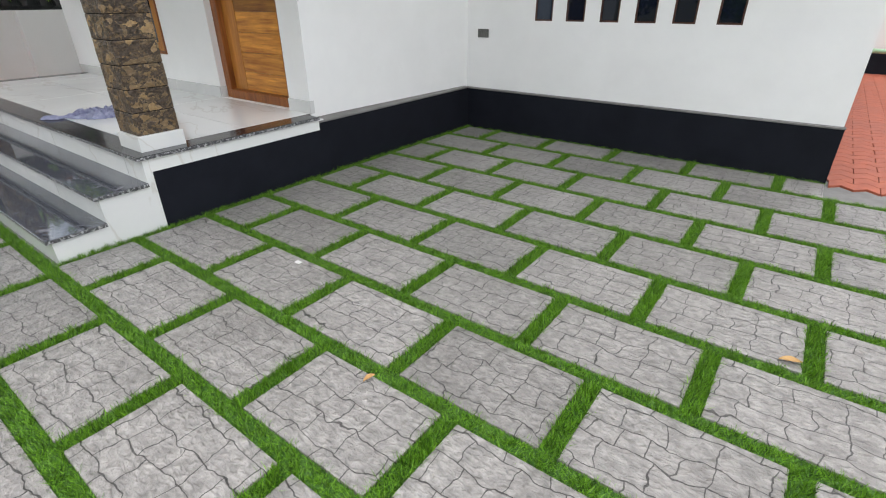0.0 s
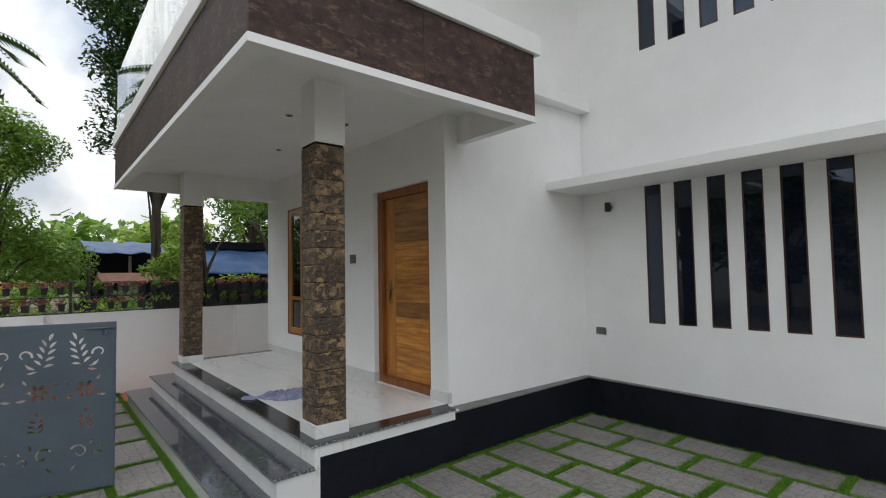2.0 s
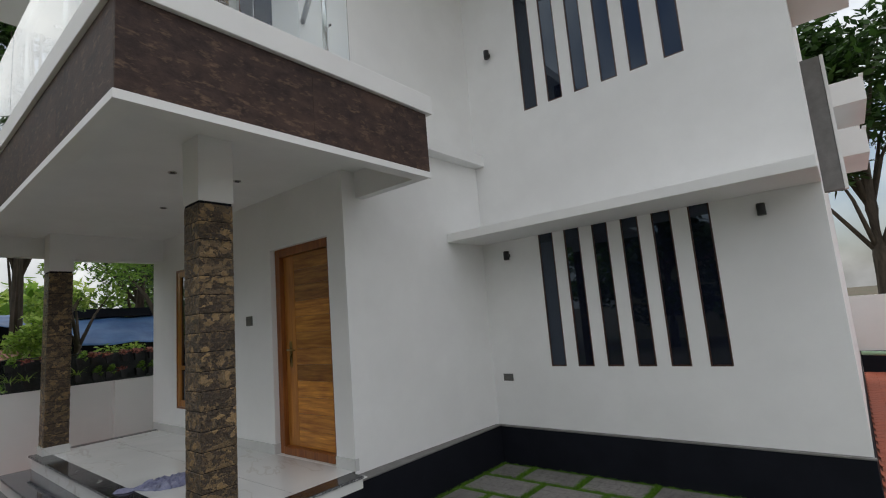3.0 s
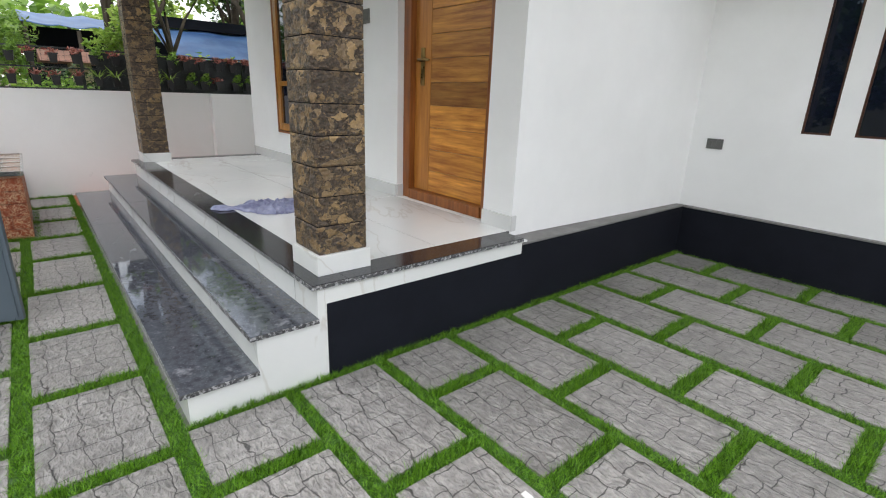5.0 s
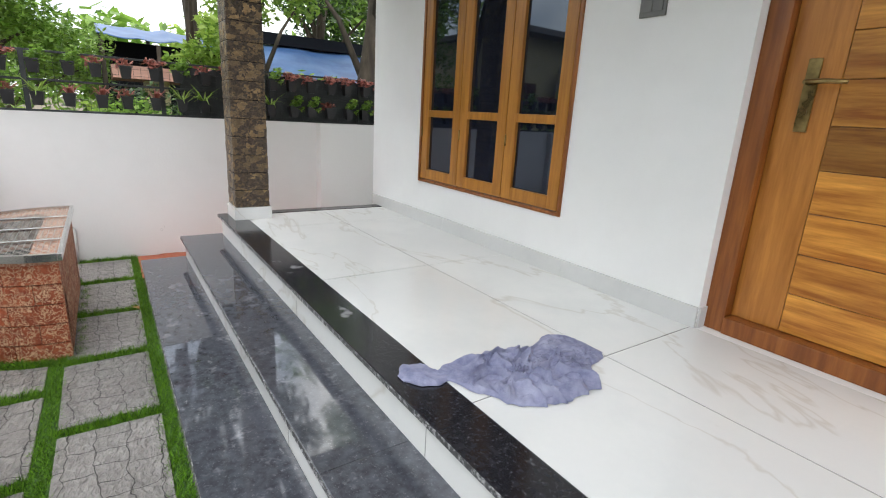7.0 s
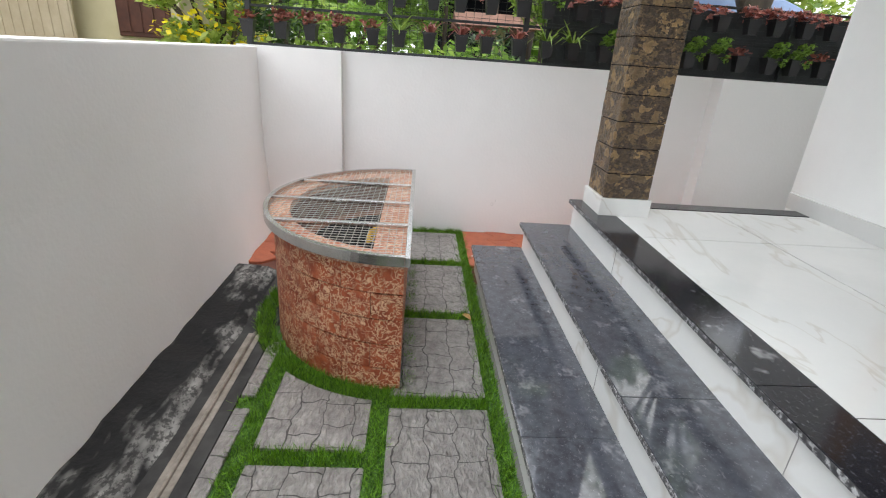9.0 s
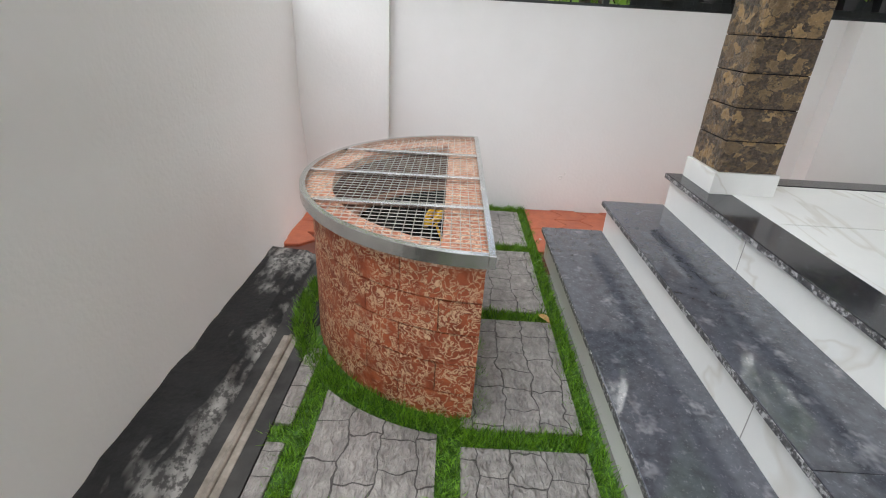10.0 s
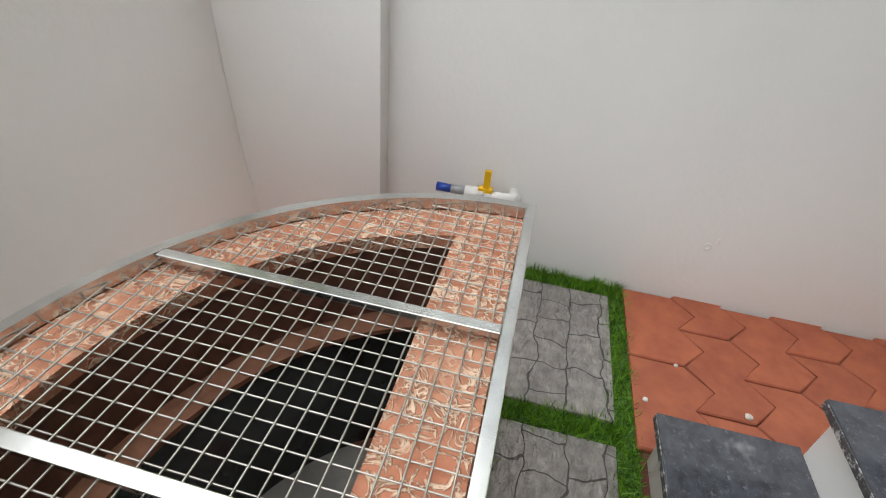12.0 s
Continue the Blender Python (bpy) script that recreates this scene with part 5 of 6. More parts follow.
for k in range(9):
    y = -1.2 + k * 0.62
    bush(-8.924 - 0.5 * ((k * 7) % 3), y, -0.06, 1.25 + 0.14 * ((k * 5) % 4) + (0.25 if y < 0.6 else 0), 0.55, (LEAF_A, LEAF_C, LEAF_A, LEAF_B)[k % 4], 2000, 40 + k, 0.040)
bush(-8.28, -0.5704, 0.9, 0.9, 0.36, LEAF_Y, 2600, 60, 0.034, "shrub with small yellow flowers at the wall corner", "flowering_shrub", 520)
woods = np.random.default_rng(90)
wc = np.stack([-27 - 7 * woods.random(160), -28 + 56 * woods.random(160), 0.4 + 3.6 * woods.random(160)], 1)
ob = new("far_woods", fast_mesh("far_woods", leaves(woods, wc, 1.6, 16000, 0.34), 4, LEAF_A))
tagged(ob, "hazy line of green trees in the distance", "trees", "", "stuff")
# palm
palm = thing("palm_tree", (-16.0, -2.2, -0.06), "tall thin coconut palm with drooping fronds", "palm")
part("trunk", tube(bmesh.new(), [(0, 0, 0), (0.15, 0.1, 3.2), (0.1, 0.3, 7.7)], [0.16, 0.12, 0.09], 8), BARK, palm)
rng = np.random.default_rng(77)
fv = []
for k in range(16):
    ang, el = 6.283 * k / 16 + rng.random() * 0.3, 0.9 * rng.random()
    for s in range(26):
        u = s / 26
        c = np.array([0.1 + math.cos(ang) * 2.2 * u, 0.3 + math.sin(ang) * 2.2 * u, 7.7 + 2.2 * (u * el - 0.75 * u * u)])
        for side in (-1, 1):
            w = np.array([-math.sin(ang) * side, math.cos(ang) * side, -0.55]) * (0.55 * (1 - 0.5 * u))
            al = np.array([math.cos(ang), math.sin(ang), -0.2]) * 0.25
            fv += [c - al * 0.1, c + al * 0.35 + w * 0.5, c + al + w, c + w * 0.45 - al * 0.15]
ob = new("fronds", fast_mesh("fronds", np.array(fv), 4, LEAF_C))
ob.parent = palm

# ---- pot fence on the far wall ----
FX = XF - 0.06
fence = thing("pot_fence", (FX, 0, WTOP), "dark iron fence frame with wire on the boundary wall", "fence")
FH = 0.4324
ys = [-0.2668, 0.6072, 1.472, 2.346, 3.22, 4.048]
for y in ys:
    part("post", boxed(-0.016, 0.016, y - 0.016, y + 0.016, 0, FH, bevel=0.002), IRON, fence)
for z in (0.008, FH * 0.52, FH - 0.008):
    part("rail", boxed(-0.008, 0.008, ys[0], ys[-1], z - 0.008, z + 0.008, bevel=0.002), IRON, fence)
part("shade_net", boxed(-0.030, -0.026, 1.61, ys[-1], 0.0, FH - 0.03), IRON, fence, "dark shade net behind the pots")
bm = bmesh.new()
k = 0
while ys[0] + k * 0.05 < ys[-1]:
    y = ys[0] + k * 0.05
    cyl(bm, (0.012, y, 0.02), (0.012, y, FH - 0.02), 0.0011, n=4, cap=False)
    k += 1
for k in range(8):
    cyl(bm, (0.012, ys[0], 0.05 + k * 0.05), (0.012, ys[-1], 0.05 + k * 0.05), 0.0011, n=4, cap=False)
part("wire_mesh", bm, IRON, fence)


def pot_body():
    bm = bmesh.new()
    rings = []
    for s, z in ((0.028, 0.0), (0.039, 0.088), (0.044, 0.088), (0.044, 0.098), (0.037, 0.098), (0.034, 0.082)):
        rings.append([bm.verts.new((sx * s, sy * s, z)) for sx, sy in ((-1, -1), (1, -1), (1, 1), (-1, 1))])
    for a, b in zip(rings, rings[1:]):
        for i in range(4):
            bm.faces.new((a[i], a[(i + 1) % 4], b[(i + 1) % 4], b[i]))
    bm.faces.new(rings[0][::-1])
    bm.faces.new(rings[-1])
    return bm


def sprig(kind, seed):
    """Foliage of a potted plant: bushy and red or green, or with long arching blades."""
    rng = np.random.default_rng(seed)
    if kind in ("red", "green", "dry"):
        cs = rng.normal(size=(7, 3)) * np.array([0.035, 0.035, 0.02]) + np.array([0, 0, 0.135])
        v = leaves(rng, cs, 0.042, 120 if kind != "dry" else 45, 0.020, 0.5)
        return fast_mesh("foliage", v, 4, {"red": LEAF_RED, "green": LEAF_A, "dry": LEAF_RED}[kind])
    out = []
    for k in range(18):
        ang, ln, bend = rng.random() * 6.283, 0.11 + 0.08 * rng.random(), 0.3 + 0.9 * rng.random()
        dv, sv = np.array([math.cos(ang), math.sin(ang), 0]), np.array([-math.sin(ang), math.cos(ang), 0]) * 0.007
        q = [np.array([0, 0, 0.082]) + dv * ln * u * 0.8 + np.array([0, 0, ln * (u * 1.1 - bend * u * u)]) for u in (0, 0.5, 1)]
        out += [q[0] - sv, q[0] + sv, q[1] + sv, q[1] - sv, q[1] - sv, q[1] + sv, q[2] + sv * 0.1, q[2] - sv * 0.1]
    return fast_mesh("foliage", np.array(out), 4, LEAF_RED if kind == "dracaena" else LEAF_B)


POTS = {}
for kind, label in (("red", "black square plastic pot with a red-leaved plant"), ("green", "black square plastic pot with a bushy green plant"), ("dry", "black square plastic pot with a sparse reddish plant"),
                    ("dracaena", "black square plastic pot with a red strap-leaved plant"), ("spider", "black square plastic pot with an arching green plant")):
    p = thing("hanging_pot", (FX + 0.075, 0, 0), label, "plant pot", "pots on the fence")
    part("pot", pot_body(), PLASTIC_BLACK, p)
    part("soil", boxed(-0.033, 0.033, -0.033, 0.033, 0.080, 0.085), SOIL, p)
    part("hook", tube(bmesh.new(), [(-0.038, 0, 0.092), (-0.075, 0, 0.105), (-0.075, 0, 0.08)], 0.003, 5), IRON, p)
    ob = new("foliage", sprig(kind, len(POTS) + 5))
    ob.parent = p
    POTS[kind] = p
lower = ["dry", "red", "red", "red", "dry", "spider", "dracaena", "dracaena", "dry", "dracaena", "spider", "spider", "green", "green", "spider", "green", "green", "dry", "green", "green", "dry", "green"]
upper = ["dry", "red", "red", "red", "red", "green", "green", "dry", "dry", "red", "green", "dry", "red", "dry", "green", "red", "dry", "red", "red", "red", "dry", "red"]
used = set()
for row, z in ((lower, WTOP + 0.045), (upper, WTOP + 0.045 + FH * 0.52)):
    for k, kind in enumerate(row):
        y = -0.2380 + k * 0.1835 + 0.012 * math.sin(k * 2.3 + z * 9)
        m = pose(FX + 0.075, y, z, 0, 0, 4 * math.sin(k * 1.7 + z))
        if kind in used:
            copy_thing(POTS[kind], m)
        else:
            POTS[kind].matrix_basis = m
            used.add(kind)

# ---- neighbours ----
def gable_house(x0, x1, y0, y1, h, ridge, wall_mat, label, windows=()):
    hs = thing("house", ((x0 + x1) / 2, (y0 + y1) / 2, -0.06), label, "house", "neighbouring houses")
    a, b = (x1 - x0) / 2, (y1 - y0) / 2
    part("wall", boxed(-a, a, -b, b, 0, h), wall_mat, hs)
    bm = bmesh.new()
    o = 0.4
    vs = [bm.verts.new(v) for v in ((-a - o, -b - o, h), (a + o, -b - o, h), (a + o, b + o, h), (-a - o, b + o, h), (0, -b - o, h + ridge), (0, b + o, h + ridge))]
    for q in ((0, 1, 4), (2, 3, 5), (1, 2, 5, 4), (3, 0, 4, 5), (0, 3, 2, 1)):
        bm.faces.new([vs[i] for i in q])
    part("roof", bm, ROOF_RED, hs)
    for face, c, z, w, hh in windows:
        if face == "x":
            wd = part("window", boxed(a, a + 0.05, c - w / 2, c + w / 2, z, z + hh, bevel=0.01), GRILLE, hs)
            part("pane", boxed(a + 0.05, a + 0.055, c - w / 2 + 0.06, c + w / 2 - 0.06, z + 0.06, z + hh - 0.06), DARK_GLASS, wd)
        else:
            wd = part("window", boxed(c - w / 2, c + w / 2, b, b + 0.05, z, z + hh, bevel=0.01), GRILLE, hs)
            part("pane", boxed(c - w / 2 + 0.06, c + w / 2 - 0.06, b + 0.05, b + 0.055, z + 0.06, z + hh - 0.06), DARK_GLASS, wd)
    return hs


cream = thing("neighbour_house", (-11.96, -3.496, -0.06), "cream house with brown carved window beyond the wall", "house")
part("wall", boxed(-4, 0, -5.52, 1.058, 0, 3.2), CREAM, cream)
wd = part("window", boxed(0, 0.05, 0.2576, 0.9384, 1.196, 2.208, bevel=0.01), GRILLE, cream, "brown carved window grille")
for k in range(4):
    part("carved_panel", boxed(0.05, 0.065, 0.2944 + k * 0.155, 0.2944 + k * 0.155 + 0.13, 1.2512, 2.116, bevel=0.006), GRILLE, wd)
part("eave", boxed(-4.3, 0.5, -5.704, 1.288, 3.2, 3.32), CEMENT, cream)
shed = part("sheet_wall", boxed(0.3, 0.33, -5.52, -0.138, 0, 2.6), CORR, cream, "beige corrugated sheet wall")
for k in range(40):
    y = -0.184 - k * 0.12
    part("rib", boxed(0.33, 0.345, y - 0.02, y + 0.02, 0, 2.6), CORR, shed)
gable_house(-34, -29, 6.5, 12, 2.4, 1.0, CREAM, "pale house with a red tiled roof among trees", (("x", 0, 1.0, 1.1, 1.2), ("x", -1.5, 1.0, 0.9, 1.2)))
gable_house(-12.3, -11.6, 1.62, 1.90, 1.62, 0.20, CREAM, "low shed with a red tiled roof behind the wall")
gable_house(-8, 0, -19, -14, 3.4, 1.6, CREAM, "pale yellow house across the road", (("y", -2, 1.0, 1.2, 1.3), ("y", 1.5, 1.0, 1.2, 1.3)))


def tarp_shelter(x0, x1, y0, y1, z0, z1, label, eave=False):
    """A sagging sheet on poles, low at the near side."""
    t = thing("tarp_shelter", (0, 0, 0), label, "shelter", "tarpaulin shelters")
    nx, ny, verts, faces = 14, 18, [], []
    for j in range(ny + 1):
        for i in range(nx + 1):
            u, v = i / nx, j / ny
            sag = 0.035 * math.sin(math.pi * ((v * 3) % 1)) + 0.04 * noise.noise(Vector((u * 4, v * 5, x0)))
            verts.append((x0 + (x1 - x0) * u, y0 + (y1 - y0) * v, z1 + (z0 - z1) * u - sag))
    for j in range(ny):
        for i in range(nx):
            a = j * (nx + 1) + i
            faces.append((a, a + 1, a + nx + 2, a + nx + 1))
    me = raw_mesh("tarp", verts, faces, TARP)
    for p in me.polygons:
        p.use_smooth = True
    ob = new("tarp", me)
    ob.parent = t
    md = ob.modifiers.new("thickness", "SOLIDIFY")
    md.thickness = 0.006
    for x, z in ((x0 + 0.05, z1), (x1 - 0.05, z0)):
        for y in (y0 + 0.05, (y0 + y1) / 2, y1 - 0.05):
            part("pole", cyl(bmesh.new(), (x, y, -0.06), (x, y, z - 0.08), 0.035, n=8), BARK, t)
    if eave:
        part("eave", boxed(x0 - 0.05, x0 + 0.12, y0, y1, z1 - 0.02, z1 + 0.16), BLACK, t, "dark eave board above the tarpaulin")
    part("back_sheet", boxed(x0 + 0.1, x0 + 0.13, y0, y1, 0, z1 - 0.3), BLACK, t, "dark sheet wall at the back of the shelter")


tarp_shelter(-12.144, -10.60, 2.95, 5.704, 1.72, 2.32, "shelter roofed with a sagging blue tarpaulin", True)
tarp_shelter(-14.9, -12.9, 1.10, 2.75, 2.24, 2.62, "further shelter roofed with a blue tarpaulin")

# side of the house along the passage: sunshades, pipe
box_shade = thing("side_sunshade", (XE, YW, 4.36), "deep white boxed sunshade at the corner of the upper side wall", "sunshade", "side sunshades")
part("slab", boxed(0, 0.45, 0.03, 1.15, 0, 0.10, bevel=0.005), WHITE, box_shade)
part("upstand", boxed(0.37, 0.45, 0.03, 1.15, 0.10, 0.62, bevel=0.005), WHITE, box_shade)
part("upstand", boxed(0, 0.37, 0.03, 0.11, 0.10, 0.62, bevel=0.005), WHITE, box_shade)
fin = thing("wall_fin", (XE, 6.2, 2.6), "tall grey vertical fin with a white edge on the side wall", "wall fin")
# the panel takes the CEMENT grey, its edge the wall white
part("panel", boxed(0, 0.155, 0, 0.10, 0, 1.34, bevel=0.004), CEMENT, fin, "grey panel")
part("edge", boxed(0.156, 0.185, -0.01, 0.10, 0, 1.34, bevel=0.003), WHITE, fin, "white painted edge")
for y, z, d in ((8.0, 3.91, 0.55), (8.0, 3.26, 0.48), (10.4, 3.91, 0.55)):
    s = thing("side_sunshade", (XE, y, z), "white boxed sunshade on the side wall", "sunshade", "side sunshades")
    part("slab", boxed(0, d, 0, 1.2, 0, 0.30, bevel=0.006), WHITE, s)
    part("drip_edge", boxed(d - 0.03, d + 0.01, -0.012, 1.2, 0.301, 0.33, bevel=0.003), WHITE, s)
hosep = thing("green_pipe", (0.4232, 11.592, 0.506), "pale green pipe with a tap on the passage wall", "pipe")
part("pipe", tube(bmesh.new(), [(0, 0, 0), (0.5, 0.0, -0.02), (0.9, -0.05, 0.0)], 0.035), leaf_material("pale_green_pvc", (0.35, 0.55, 0.36), (0.38, 0.58, 0.38), 0.0), hosep)
part("tap", cyl(bmesh.new(), (0.75, 0, 0), (0.75, 0, 0.18), 0.03), HOSE, hosep)

# ---- paving ----
GWD = 0.0675
LY = [-0.644, -0.1978, 0.2484, 0.6946, 1.1408, 1.587, 2.0332, 2.4794, 2.9256, 3.3718, 3.818, 4.2642, 4.7104, 5.1198]
PITCH = 0.639
XRIGHT = 2.392
turf = []                                          # rectangles of turf
slabs = []                                         # rectangles of slabs


def paving_row(y0, y1, xa, xb, x_first, ends=(0.004, 0.004)):
    """Slabs from xa to xb between two turf lines; joints at x_first + k pitch."""
    k0 = math.floor((xa - x_first) / PITCH)
    j = [x_first + k * PITCH for k in range(k0, k0 + 40)]
    j = [x for x in j if xa + 0.12 < x < xb - 0.12]
    for x in j:
        turf.append((x - GWD / 2, x + GWD / 2, y0 + GWD / 2, y1 - GWD / 2))
    ed = [xa] + j + [xb]
    for i, (a, b) in enumerate(zip(ed, ed[1:])):
        slabs.append((a + (GWD / 2 if i else ends[0]), b - (GWD / 2 if i < len(ed) - 2 else ends[1]), y0 + GWD / 2, y1 - GWD / 2))


ODD, EVEN = -0.5200, -0.1960
for i in range(len(LY) - 1):
    y0, y1 = LY[i], LY[i + 1]
    xf = ODD if i % 2 == 0 else EVEN
    if y0 >= LY[4] - 0.01:
        paving_row(y0, y1, XR + 0.03, XRIGHT if y1 < 4.876 else 0.4048, xf)
    elif i == 3:
        paving_row(y0, y1, -4.692, XRIGHT, -4.6400, (GWD / 2, 0.004))
    elif i == 2:
        paving_row(y0, y1, -4.692, XRIGHT, -2.4104, (GWD / 2, 0.004))
    else:
        paving_row(y0, y1, -4.4528, XRIGHT, -2.0884 if i == 1 else -2.392)
for i, y in enumerate(LY):
    xa = XR + 0.03 if i > 4 else (-4.692 if i in (2, 3) else -4.4528)
    if i == 4:
        xa = -7.912
    turf.append((xa, XRIGHT if y < 4.876 else 0.4048, y - GWD / 2, y + GWD / 2))
turf.append((XR - 0.006, XR + 0.03, 1.1776, 5.1152))
# the stretch between the steps and the front wall
LB, LC = 0.7314, 0.3174
paving_row(LB, LY[4] + 0.012, -7.8752, -4.692, -6.0600, (0.004, GWD / 2))
turf.append((-6.0904, -4.692, LB - GWD / 2, LB + GWD / 2))
paving_row(LC, LB, -5.7868, -4.692, -5.7868, (GWD / 2, GWD / 2))
turf.append((-5.7868 - GWD / 2, -5.7868 + GWD / 2, LC + GWD / 2, LB - GWD / 2))
turf.append((-4.7279, -4.6561, 0.3174, 1.1086))
turf.append((-6.302, -4.692, LC - GWD / 2, LC + GWD / 2))
paving_row(0.1978, LC, -6.4216, -4.692, -6.0352)
turf.append((-7.9442, -7.8752, 0.7636, 1.1684))
turf.append((-7.36, -6.1272, 0.8078, 0.8418))
# turf backing and blades
bm = bmesh.new()
for k in range(30):
    q = [(r_ * math.cos(a_) + TCX, r_ * math.sin(a_) + TCY) for r_, a_ in ((TR - 0.03, radians(180 + 6 * k)), (TR + 0.075, radians(180 + 6 * k)), (TR + 0.075, radians(186 + 6 * k)), (TR - 0.01, radians(186 + 6 * k)))]
    bm.faces.new([bm.verts.new((x, y, 0.0105)) for x, y in q])
tb = solid("turf", bm, TURF, "bright green artificial turf strips between the slabs", "artificial turf")
for a, b, c, d in turf:
    part("turf_strip", boxed(a, b, c, d, 0.0, 0.009), TURF, tb)
rng = np.random.default_rng(5)
rect = np.array(turf)
area = (rect[:, 1] - rect[:, 0]) * (rect[:, 3] - rect[:, 2])
near = np.where(rect[:, 0] > 1.472, 0.3, 1.0)
cnt = (area * 56000 * near).astype(int)
idx = np.repeat(np.arange(len(rect)), cnt)
R = rect[idx]
n = len(R)
px_ = R[:, 0] + (R[:, 1] - R[:, 0]) * rng.random(n)
py_ = R[:, 2] + (R[:, 3] - R[:, 2]) * rng.random(n)
ra, rr_ = radians(180) + math.pi * rng.random(9000), TR + 0.075 * rng.random(9000)
px_ = np.concatenate([px_, TCX + rr_ * np.cos(ra)])
py_ = np.concatenate([py_, TCY + rr_ * np.sin(ra)])
n = len(px_)
ang = rng.random(n) * 6.283
hgt = 0.017 + 0.021 * rng.random(n)
long_way = np.concatenate([(R[:, 1] - R[:, 0]) > (R[:, 3] - R[:, 2]), np.zeros(9000, bool)])
hgt = hgt * np.where(long_way, 0.72, 1.05) * (0.75 + 0.5 * np.sin(px_ * 23 + 3 * np.sin(py_ * 17)) ** 2)
ln = rng.normal(size=(n, 2)) * 0.0150
w = 0.0014 + 0.0012 * rng.random(n)
base = np.stack([px_, py_, np.full(n, 0.006)], 1)
side = np.stack([np.cos(ang) * w, np.sin(ang) * w, np.zeros(n)], 1)
tip = base + np.stack([ln[:, 0], ln[:, 1], hgt], 1)
blades = new("turf_blades", fast_mesh("turf_blades", np.stack([base - side, base + side, tip], 1), 3, GRASS))
tagged(blades, "short bright green plastic grass blades of the turf strips", "artificial turf", "", "stuff")

# stamped slabs: alike sizes share one mesh
cache = {}
for a, b, c, d in slabs:
    inside = math.hypot((a + b) / 2 - TCX, (c + d) / 2 - TCY) < TR + 0.05 and (c + d) / 2 < TCY
    if inside or b - a < 0.05 or d - c < 0.03:
        continue
    key = (round(b - a, 2), round(d - c, 2))
    if key not in cache:
        hx, hy = (b - a) / 2, (d - c) / 2
        cache[key] = mesh_of("slab", boxed(-hx, hx, -hy, hy, 0.0, 0.020, bevel=0.004), PAVER)
    ob = new("slab", cache[key])
    ob.parent = pavement
    ob.matrix_basis = pose((a + b) / 2, (c + d) / 2, 0.0005 * ((len(cache) * 7) % 3), 0, 0, random.uniform(-0.5, 0.5))


# the slab that is cut round the tank
bm = bmesh.new()
ya, yb, xr = LC + GWD / 2, LB - GWD / 2, -5.7868 - GWD / 2
edge = []
for k in range(13):
    y = ya + (yb - ya) * k / 12
    edge.append((TCX + math.sqrt((TR + 0.078) ** 2 - (y - TCY) ** 2), y))
outline = [(xr, yb), *[(x, y) for x, y in reversed(edge)], (xr, ya)]
low = [bm.verts.new((x, y, 0)) for x, y in outline]
high = [bm.verts.new((x, y, 0.020)) for x, y in outline]
bm.faces.new(high)
bm.faces.new(low[::-1])
for k in range(len(low)):
    bm.faces.new((low[k], low[(k + 1) % len(low)], high[(k + 1) % len(low)], high[k]))
part("slab", bm, PAVER, pavement)


# red interlocking pavers
def zig(u, L, a):
    return a * (1 - abs(((u / L) * 4) % 2 - 1) * 2)


def red_piece(L, W, a, gap, cut=False):
    bm = bmesh.new()
    us = [gap, L * 0.25, L * 0.5, L * 0.75, L - gap]
    lo = [(u, -a if cut else gap + zig(u, L, a)) for u in us]
    hi = [(u, W - gap + zig(u, L, a)) for u in reversed(us)]
    b = [bm.verts.new((x, y, 0)) for x, y in lo + hi]
    t = [bm.verts.new((x, y, 0.018)) for x, y in lo + hi]
    for i in range(len(b)):
        f = (b[i], b[(i + 1) % len(b)], t[(i + 1) % len(t)], t[i])
        bm.faces.new(f)
    bm.faces.new(t)
    bm.faces.new(b[::-1])
    bmesh.ops.bevel(bm, geom=[e for f in bm.faces if len(f.verts) > 4 and f.calc_center_median().z > 0.01 for e in f.edges], offset=0.004, segments=1, affect="EDGES")
    return bm


PL, PW = 0.31, 0.155
red_mesh = mesh_of("red_paver", red_piece(PL, PW, 0.036, 0.0025), RED)
red_cut = mesh_of("red_paver", red_piece(PL, PW, 0.036, 0.0025, True), RED)
bed = solid("red_paving", boxed(XF + 0.001, -7.1024, 1.1684, 3.0912, 0.0, 0.004), RED_BED, "red interlocking concrete pavers between steps and wall", "pavement")
bed_b = solid("red_paving_corner", boxed(XF + 0.001, -7.1392, YL, 0.828, 0.0, 0.0035), RED_BED, "red interlocking concrete pavers in the wall corner", "pavement")
for par, x0, x1, y0, y1 in ((bed, XF + 0.01, XL + 0.2, 1.206, 2.852), (bed_b, XF + 0.09, -7.176, YL + 0.02, 0.5704)):
    y, r = y0, 0
    while y + PW < y1:
        x = x0 - (PL / 2 if r % 2 else PL)
        while x < x1:
            if not (par is bed and x > XL) and not (par is bed_b and x + PL > -7.1668) and not (par is bed_b and math.hypot(x + PL / 2 - TCX, y + PW / 2 - TCY) < TR + 0.1) and x > XF - 0.3:
                ob = new("red_paver", red_mesh if r else red_cut)
                ob.parent, ob.location = par, (x, y, 0.002)
            x += PL
        y += PW
        r += 1
bm = bmesh.new()
pv, pf = [], []
y, r = 5.106, 0
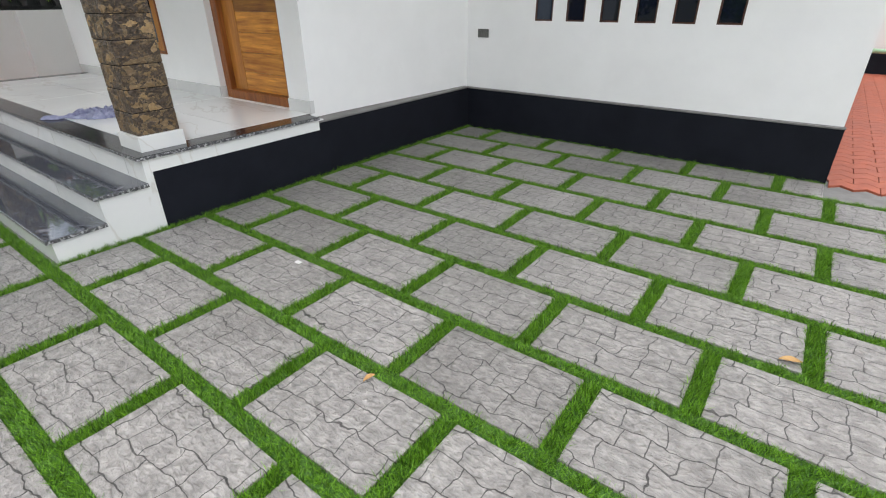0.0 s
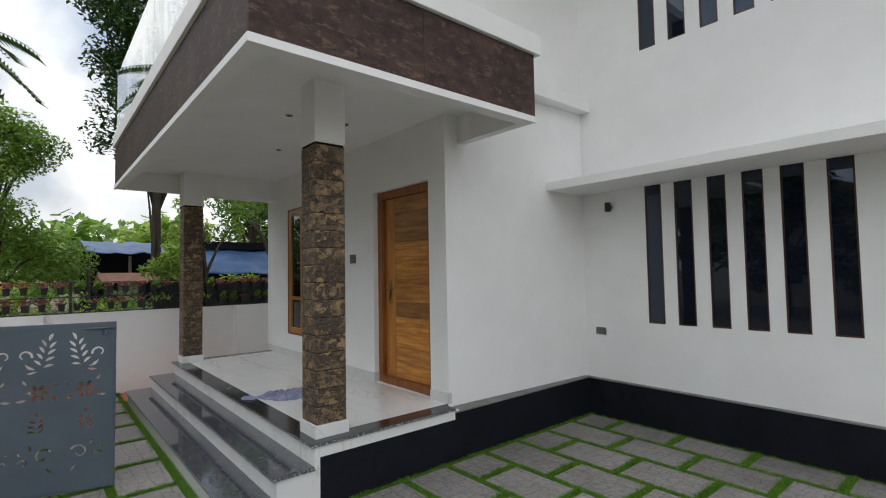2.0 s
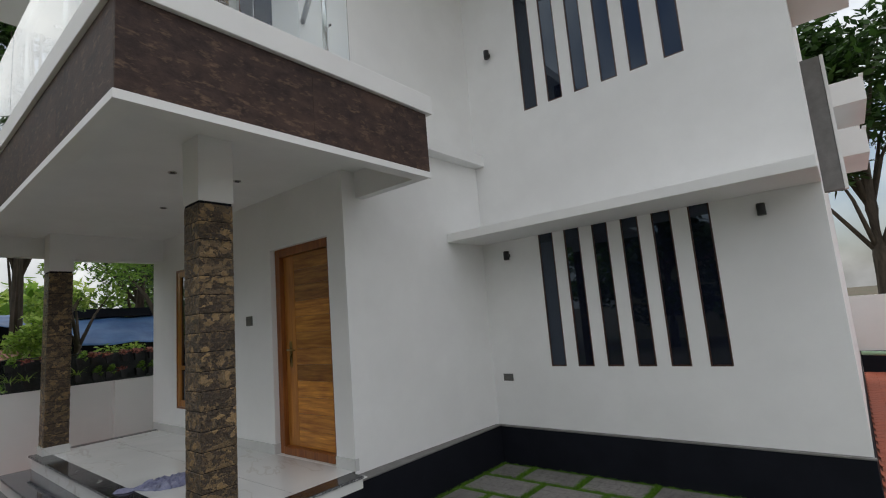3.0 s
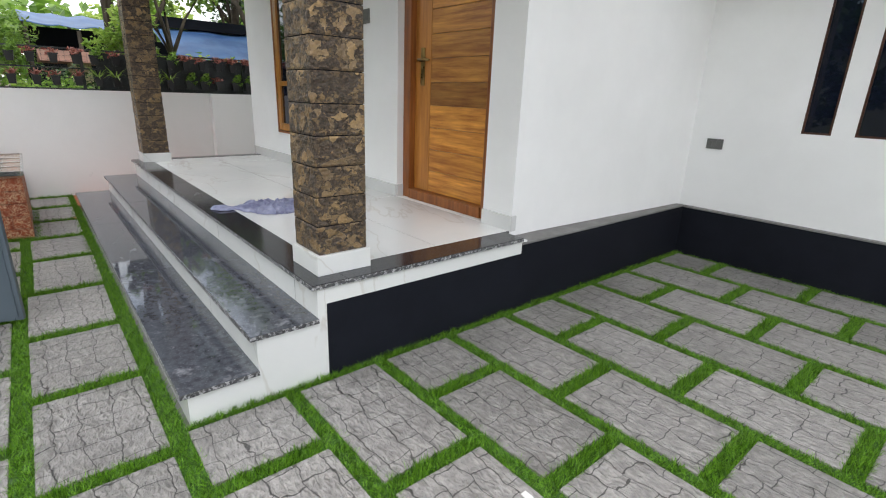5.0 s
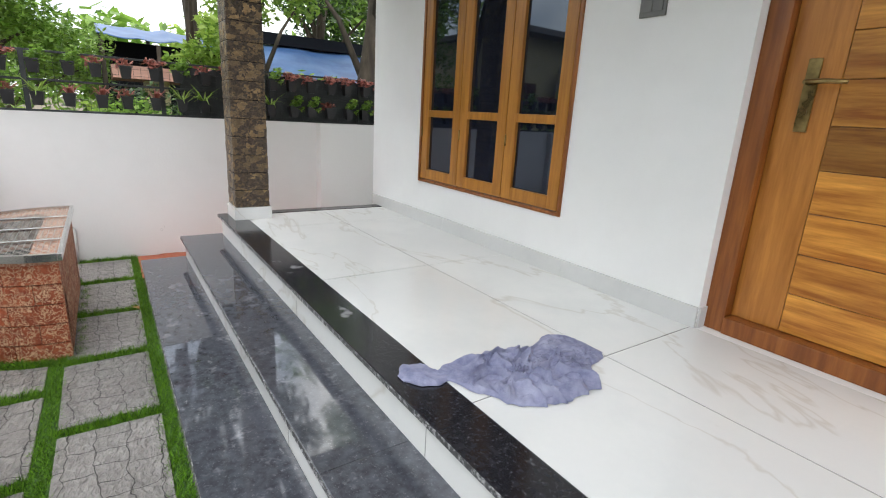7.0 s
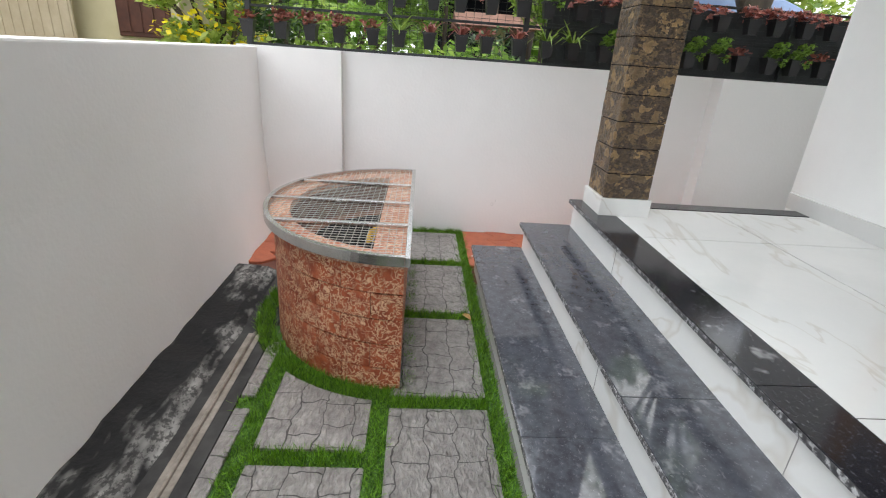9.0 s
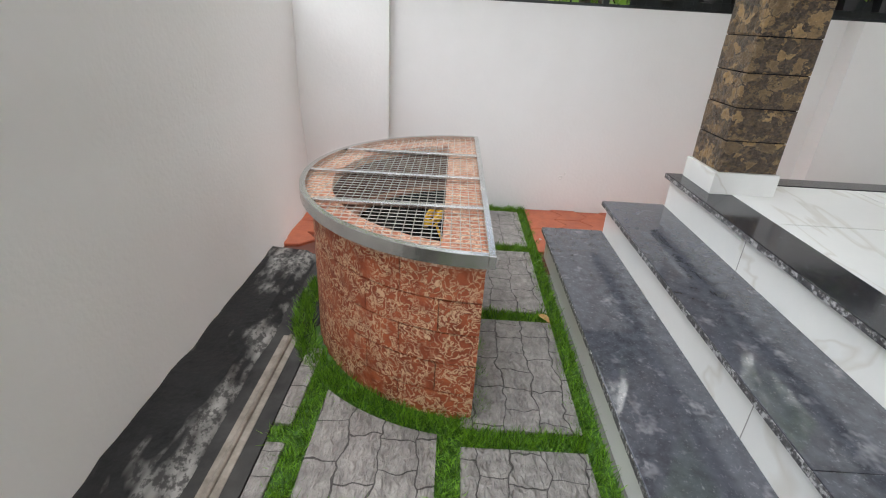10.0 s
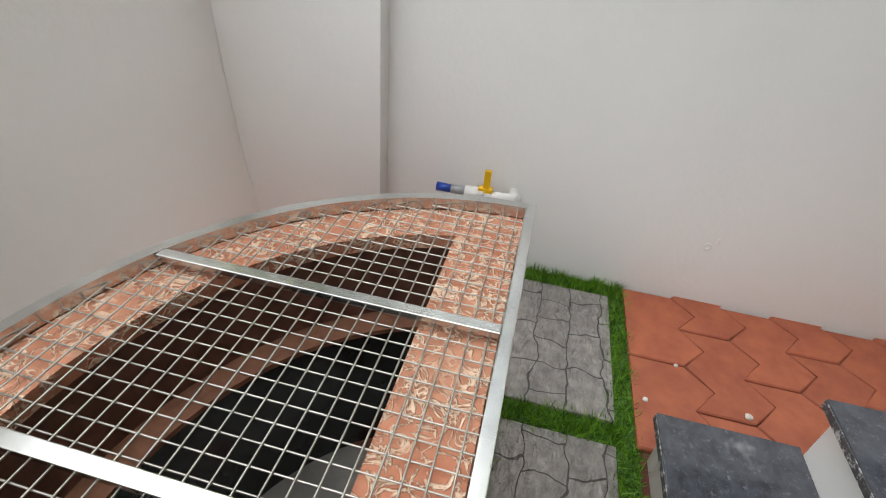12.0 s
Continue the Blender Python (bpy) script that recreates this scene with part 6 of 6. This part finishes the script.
while y < 12.788:
    x = 0.4232 - (PL / 2 if r % 2 else 0)
    while x < 2.852:
        k = len(pv)
        us = [0.003, PL * 0.25, PL * 0.5, PL * 0.75, PL - 0.003]
        lo = [(max(0.4066, x + u), y + 0.003 + zig(u, PL, 0.036)) for u in us]
        hi = [(max(0.4066, x + u), y + PW - 0.003 + zig(u, PL, 0.036)) for u in reversed(us)]
        pv += [(p[0], p[1], 0.016) for p in lo + hi] + [(p[0], p[1], 0.0) for p in lo + hi]
        pf.append(tuple(range(k, k + 10)))
        pf += [(k + i, k + 10 + i, k + 10 + (i + 1) % 10, k + (i + 1) % 10) for i in range(10)]
        x += PL
    y += PW
    r += 1
bm.free()
tagged(new("red_passage_pavers", raw_mesh("red_passage_pavers", pv, pf, RED_SHADE)), "red interlocking pavers of the side passage", "pavement", "", "stuff")
solid("passage_bed", boxed(0.4048, 2.99, 5.52, 12.88, -0.05, 0.002), RED_BED, "reddish bedding under the passage pavers", "pavement")

for x, y, r in ((-7.49, 1.463, 0.010), (-7.469, 1.201, 0.007), (-7.62, 1.30, 0.006)):
    pb = thing("pebble", (x, y, 0.018), "small pale pebble lying on the paving", "pebble", "pebbles")
    bm = bmesh.new()
    bmesh.ops.create_icosphere(bm, subdivisions=2, radius=r)
    for v in bm.verts:
        v.co = v.co * (1 + 0.25 * noise.noise(v.co * 150)) * 1.0
        v.co.z = v.co.z * 0.65 + r * 0.6
    part("stone", bm, PEBBLE, pb)
# fallen leaves and a white scrap
for x, y, r, s, z in ((-6.6792, 1.0948, 30, 0.035, 0.024), (-0.8648, 1.5272, 80, 0.026, 0.03), (0.368, 2.5576, 200, 0.04, 0.026)):
    lf = thing("fallen_leaf", pose(x, y, z, 0, 0, r), "small dry brown leaf lying on the paving", "leaf", "fallen leaves")
    v, f = [], []
    for i in range(7):
        u = i / 6
        wd_ = 0.45 * s * math.sin(math.pi * min(1, u * 0.94 + 0.03))
        zc = 0.008 * math.sin(u * 3)
        v += [((u - 0.5) * 2 * s, -wd_, zc + 0.006), ((u - 0.5) * 2 * s, 0, zc), ((u - 0.5) * 2 * s, wd_, zc + 0.006)]
    for i in range(6):
        f += [(3 * i, 3 * i + 3, 3 * i + 4, 3 * i + 1), (3 * i + 1, 3 * i + 4, 3 * i + 5, 3 * i + 2)]
    ob = new("blade", raw_mesh("blade", v, f, DRYLEAF))
    ob.parent = lf
scrap = thing("paper_scrap", (-1.8096, 1.9568, 0.021), "tiny white paper scrap on a slab", "scrap")
part("scrap", boxed(-0.018, 0.018, -0.012, 0.012, 0, 0.004, bevel=0.0015), PVC, scrap)
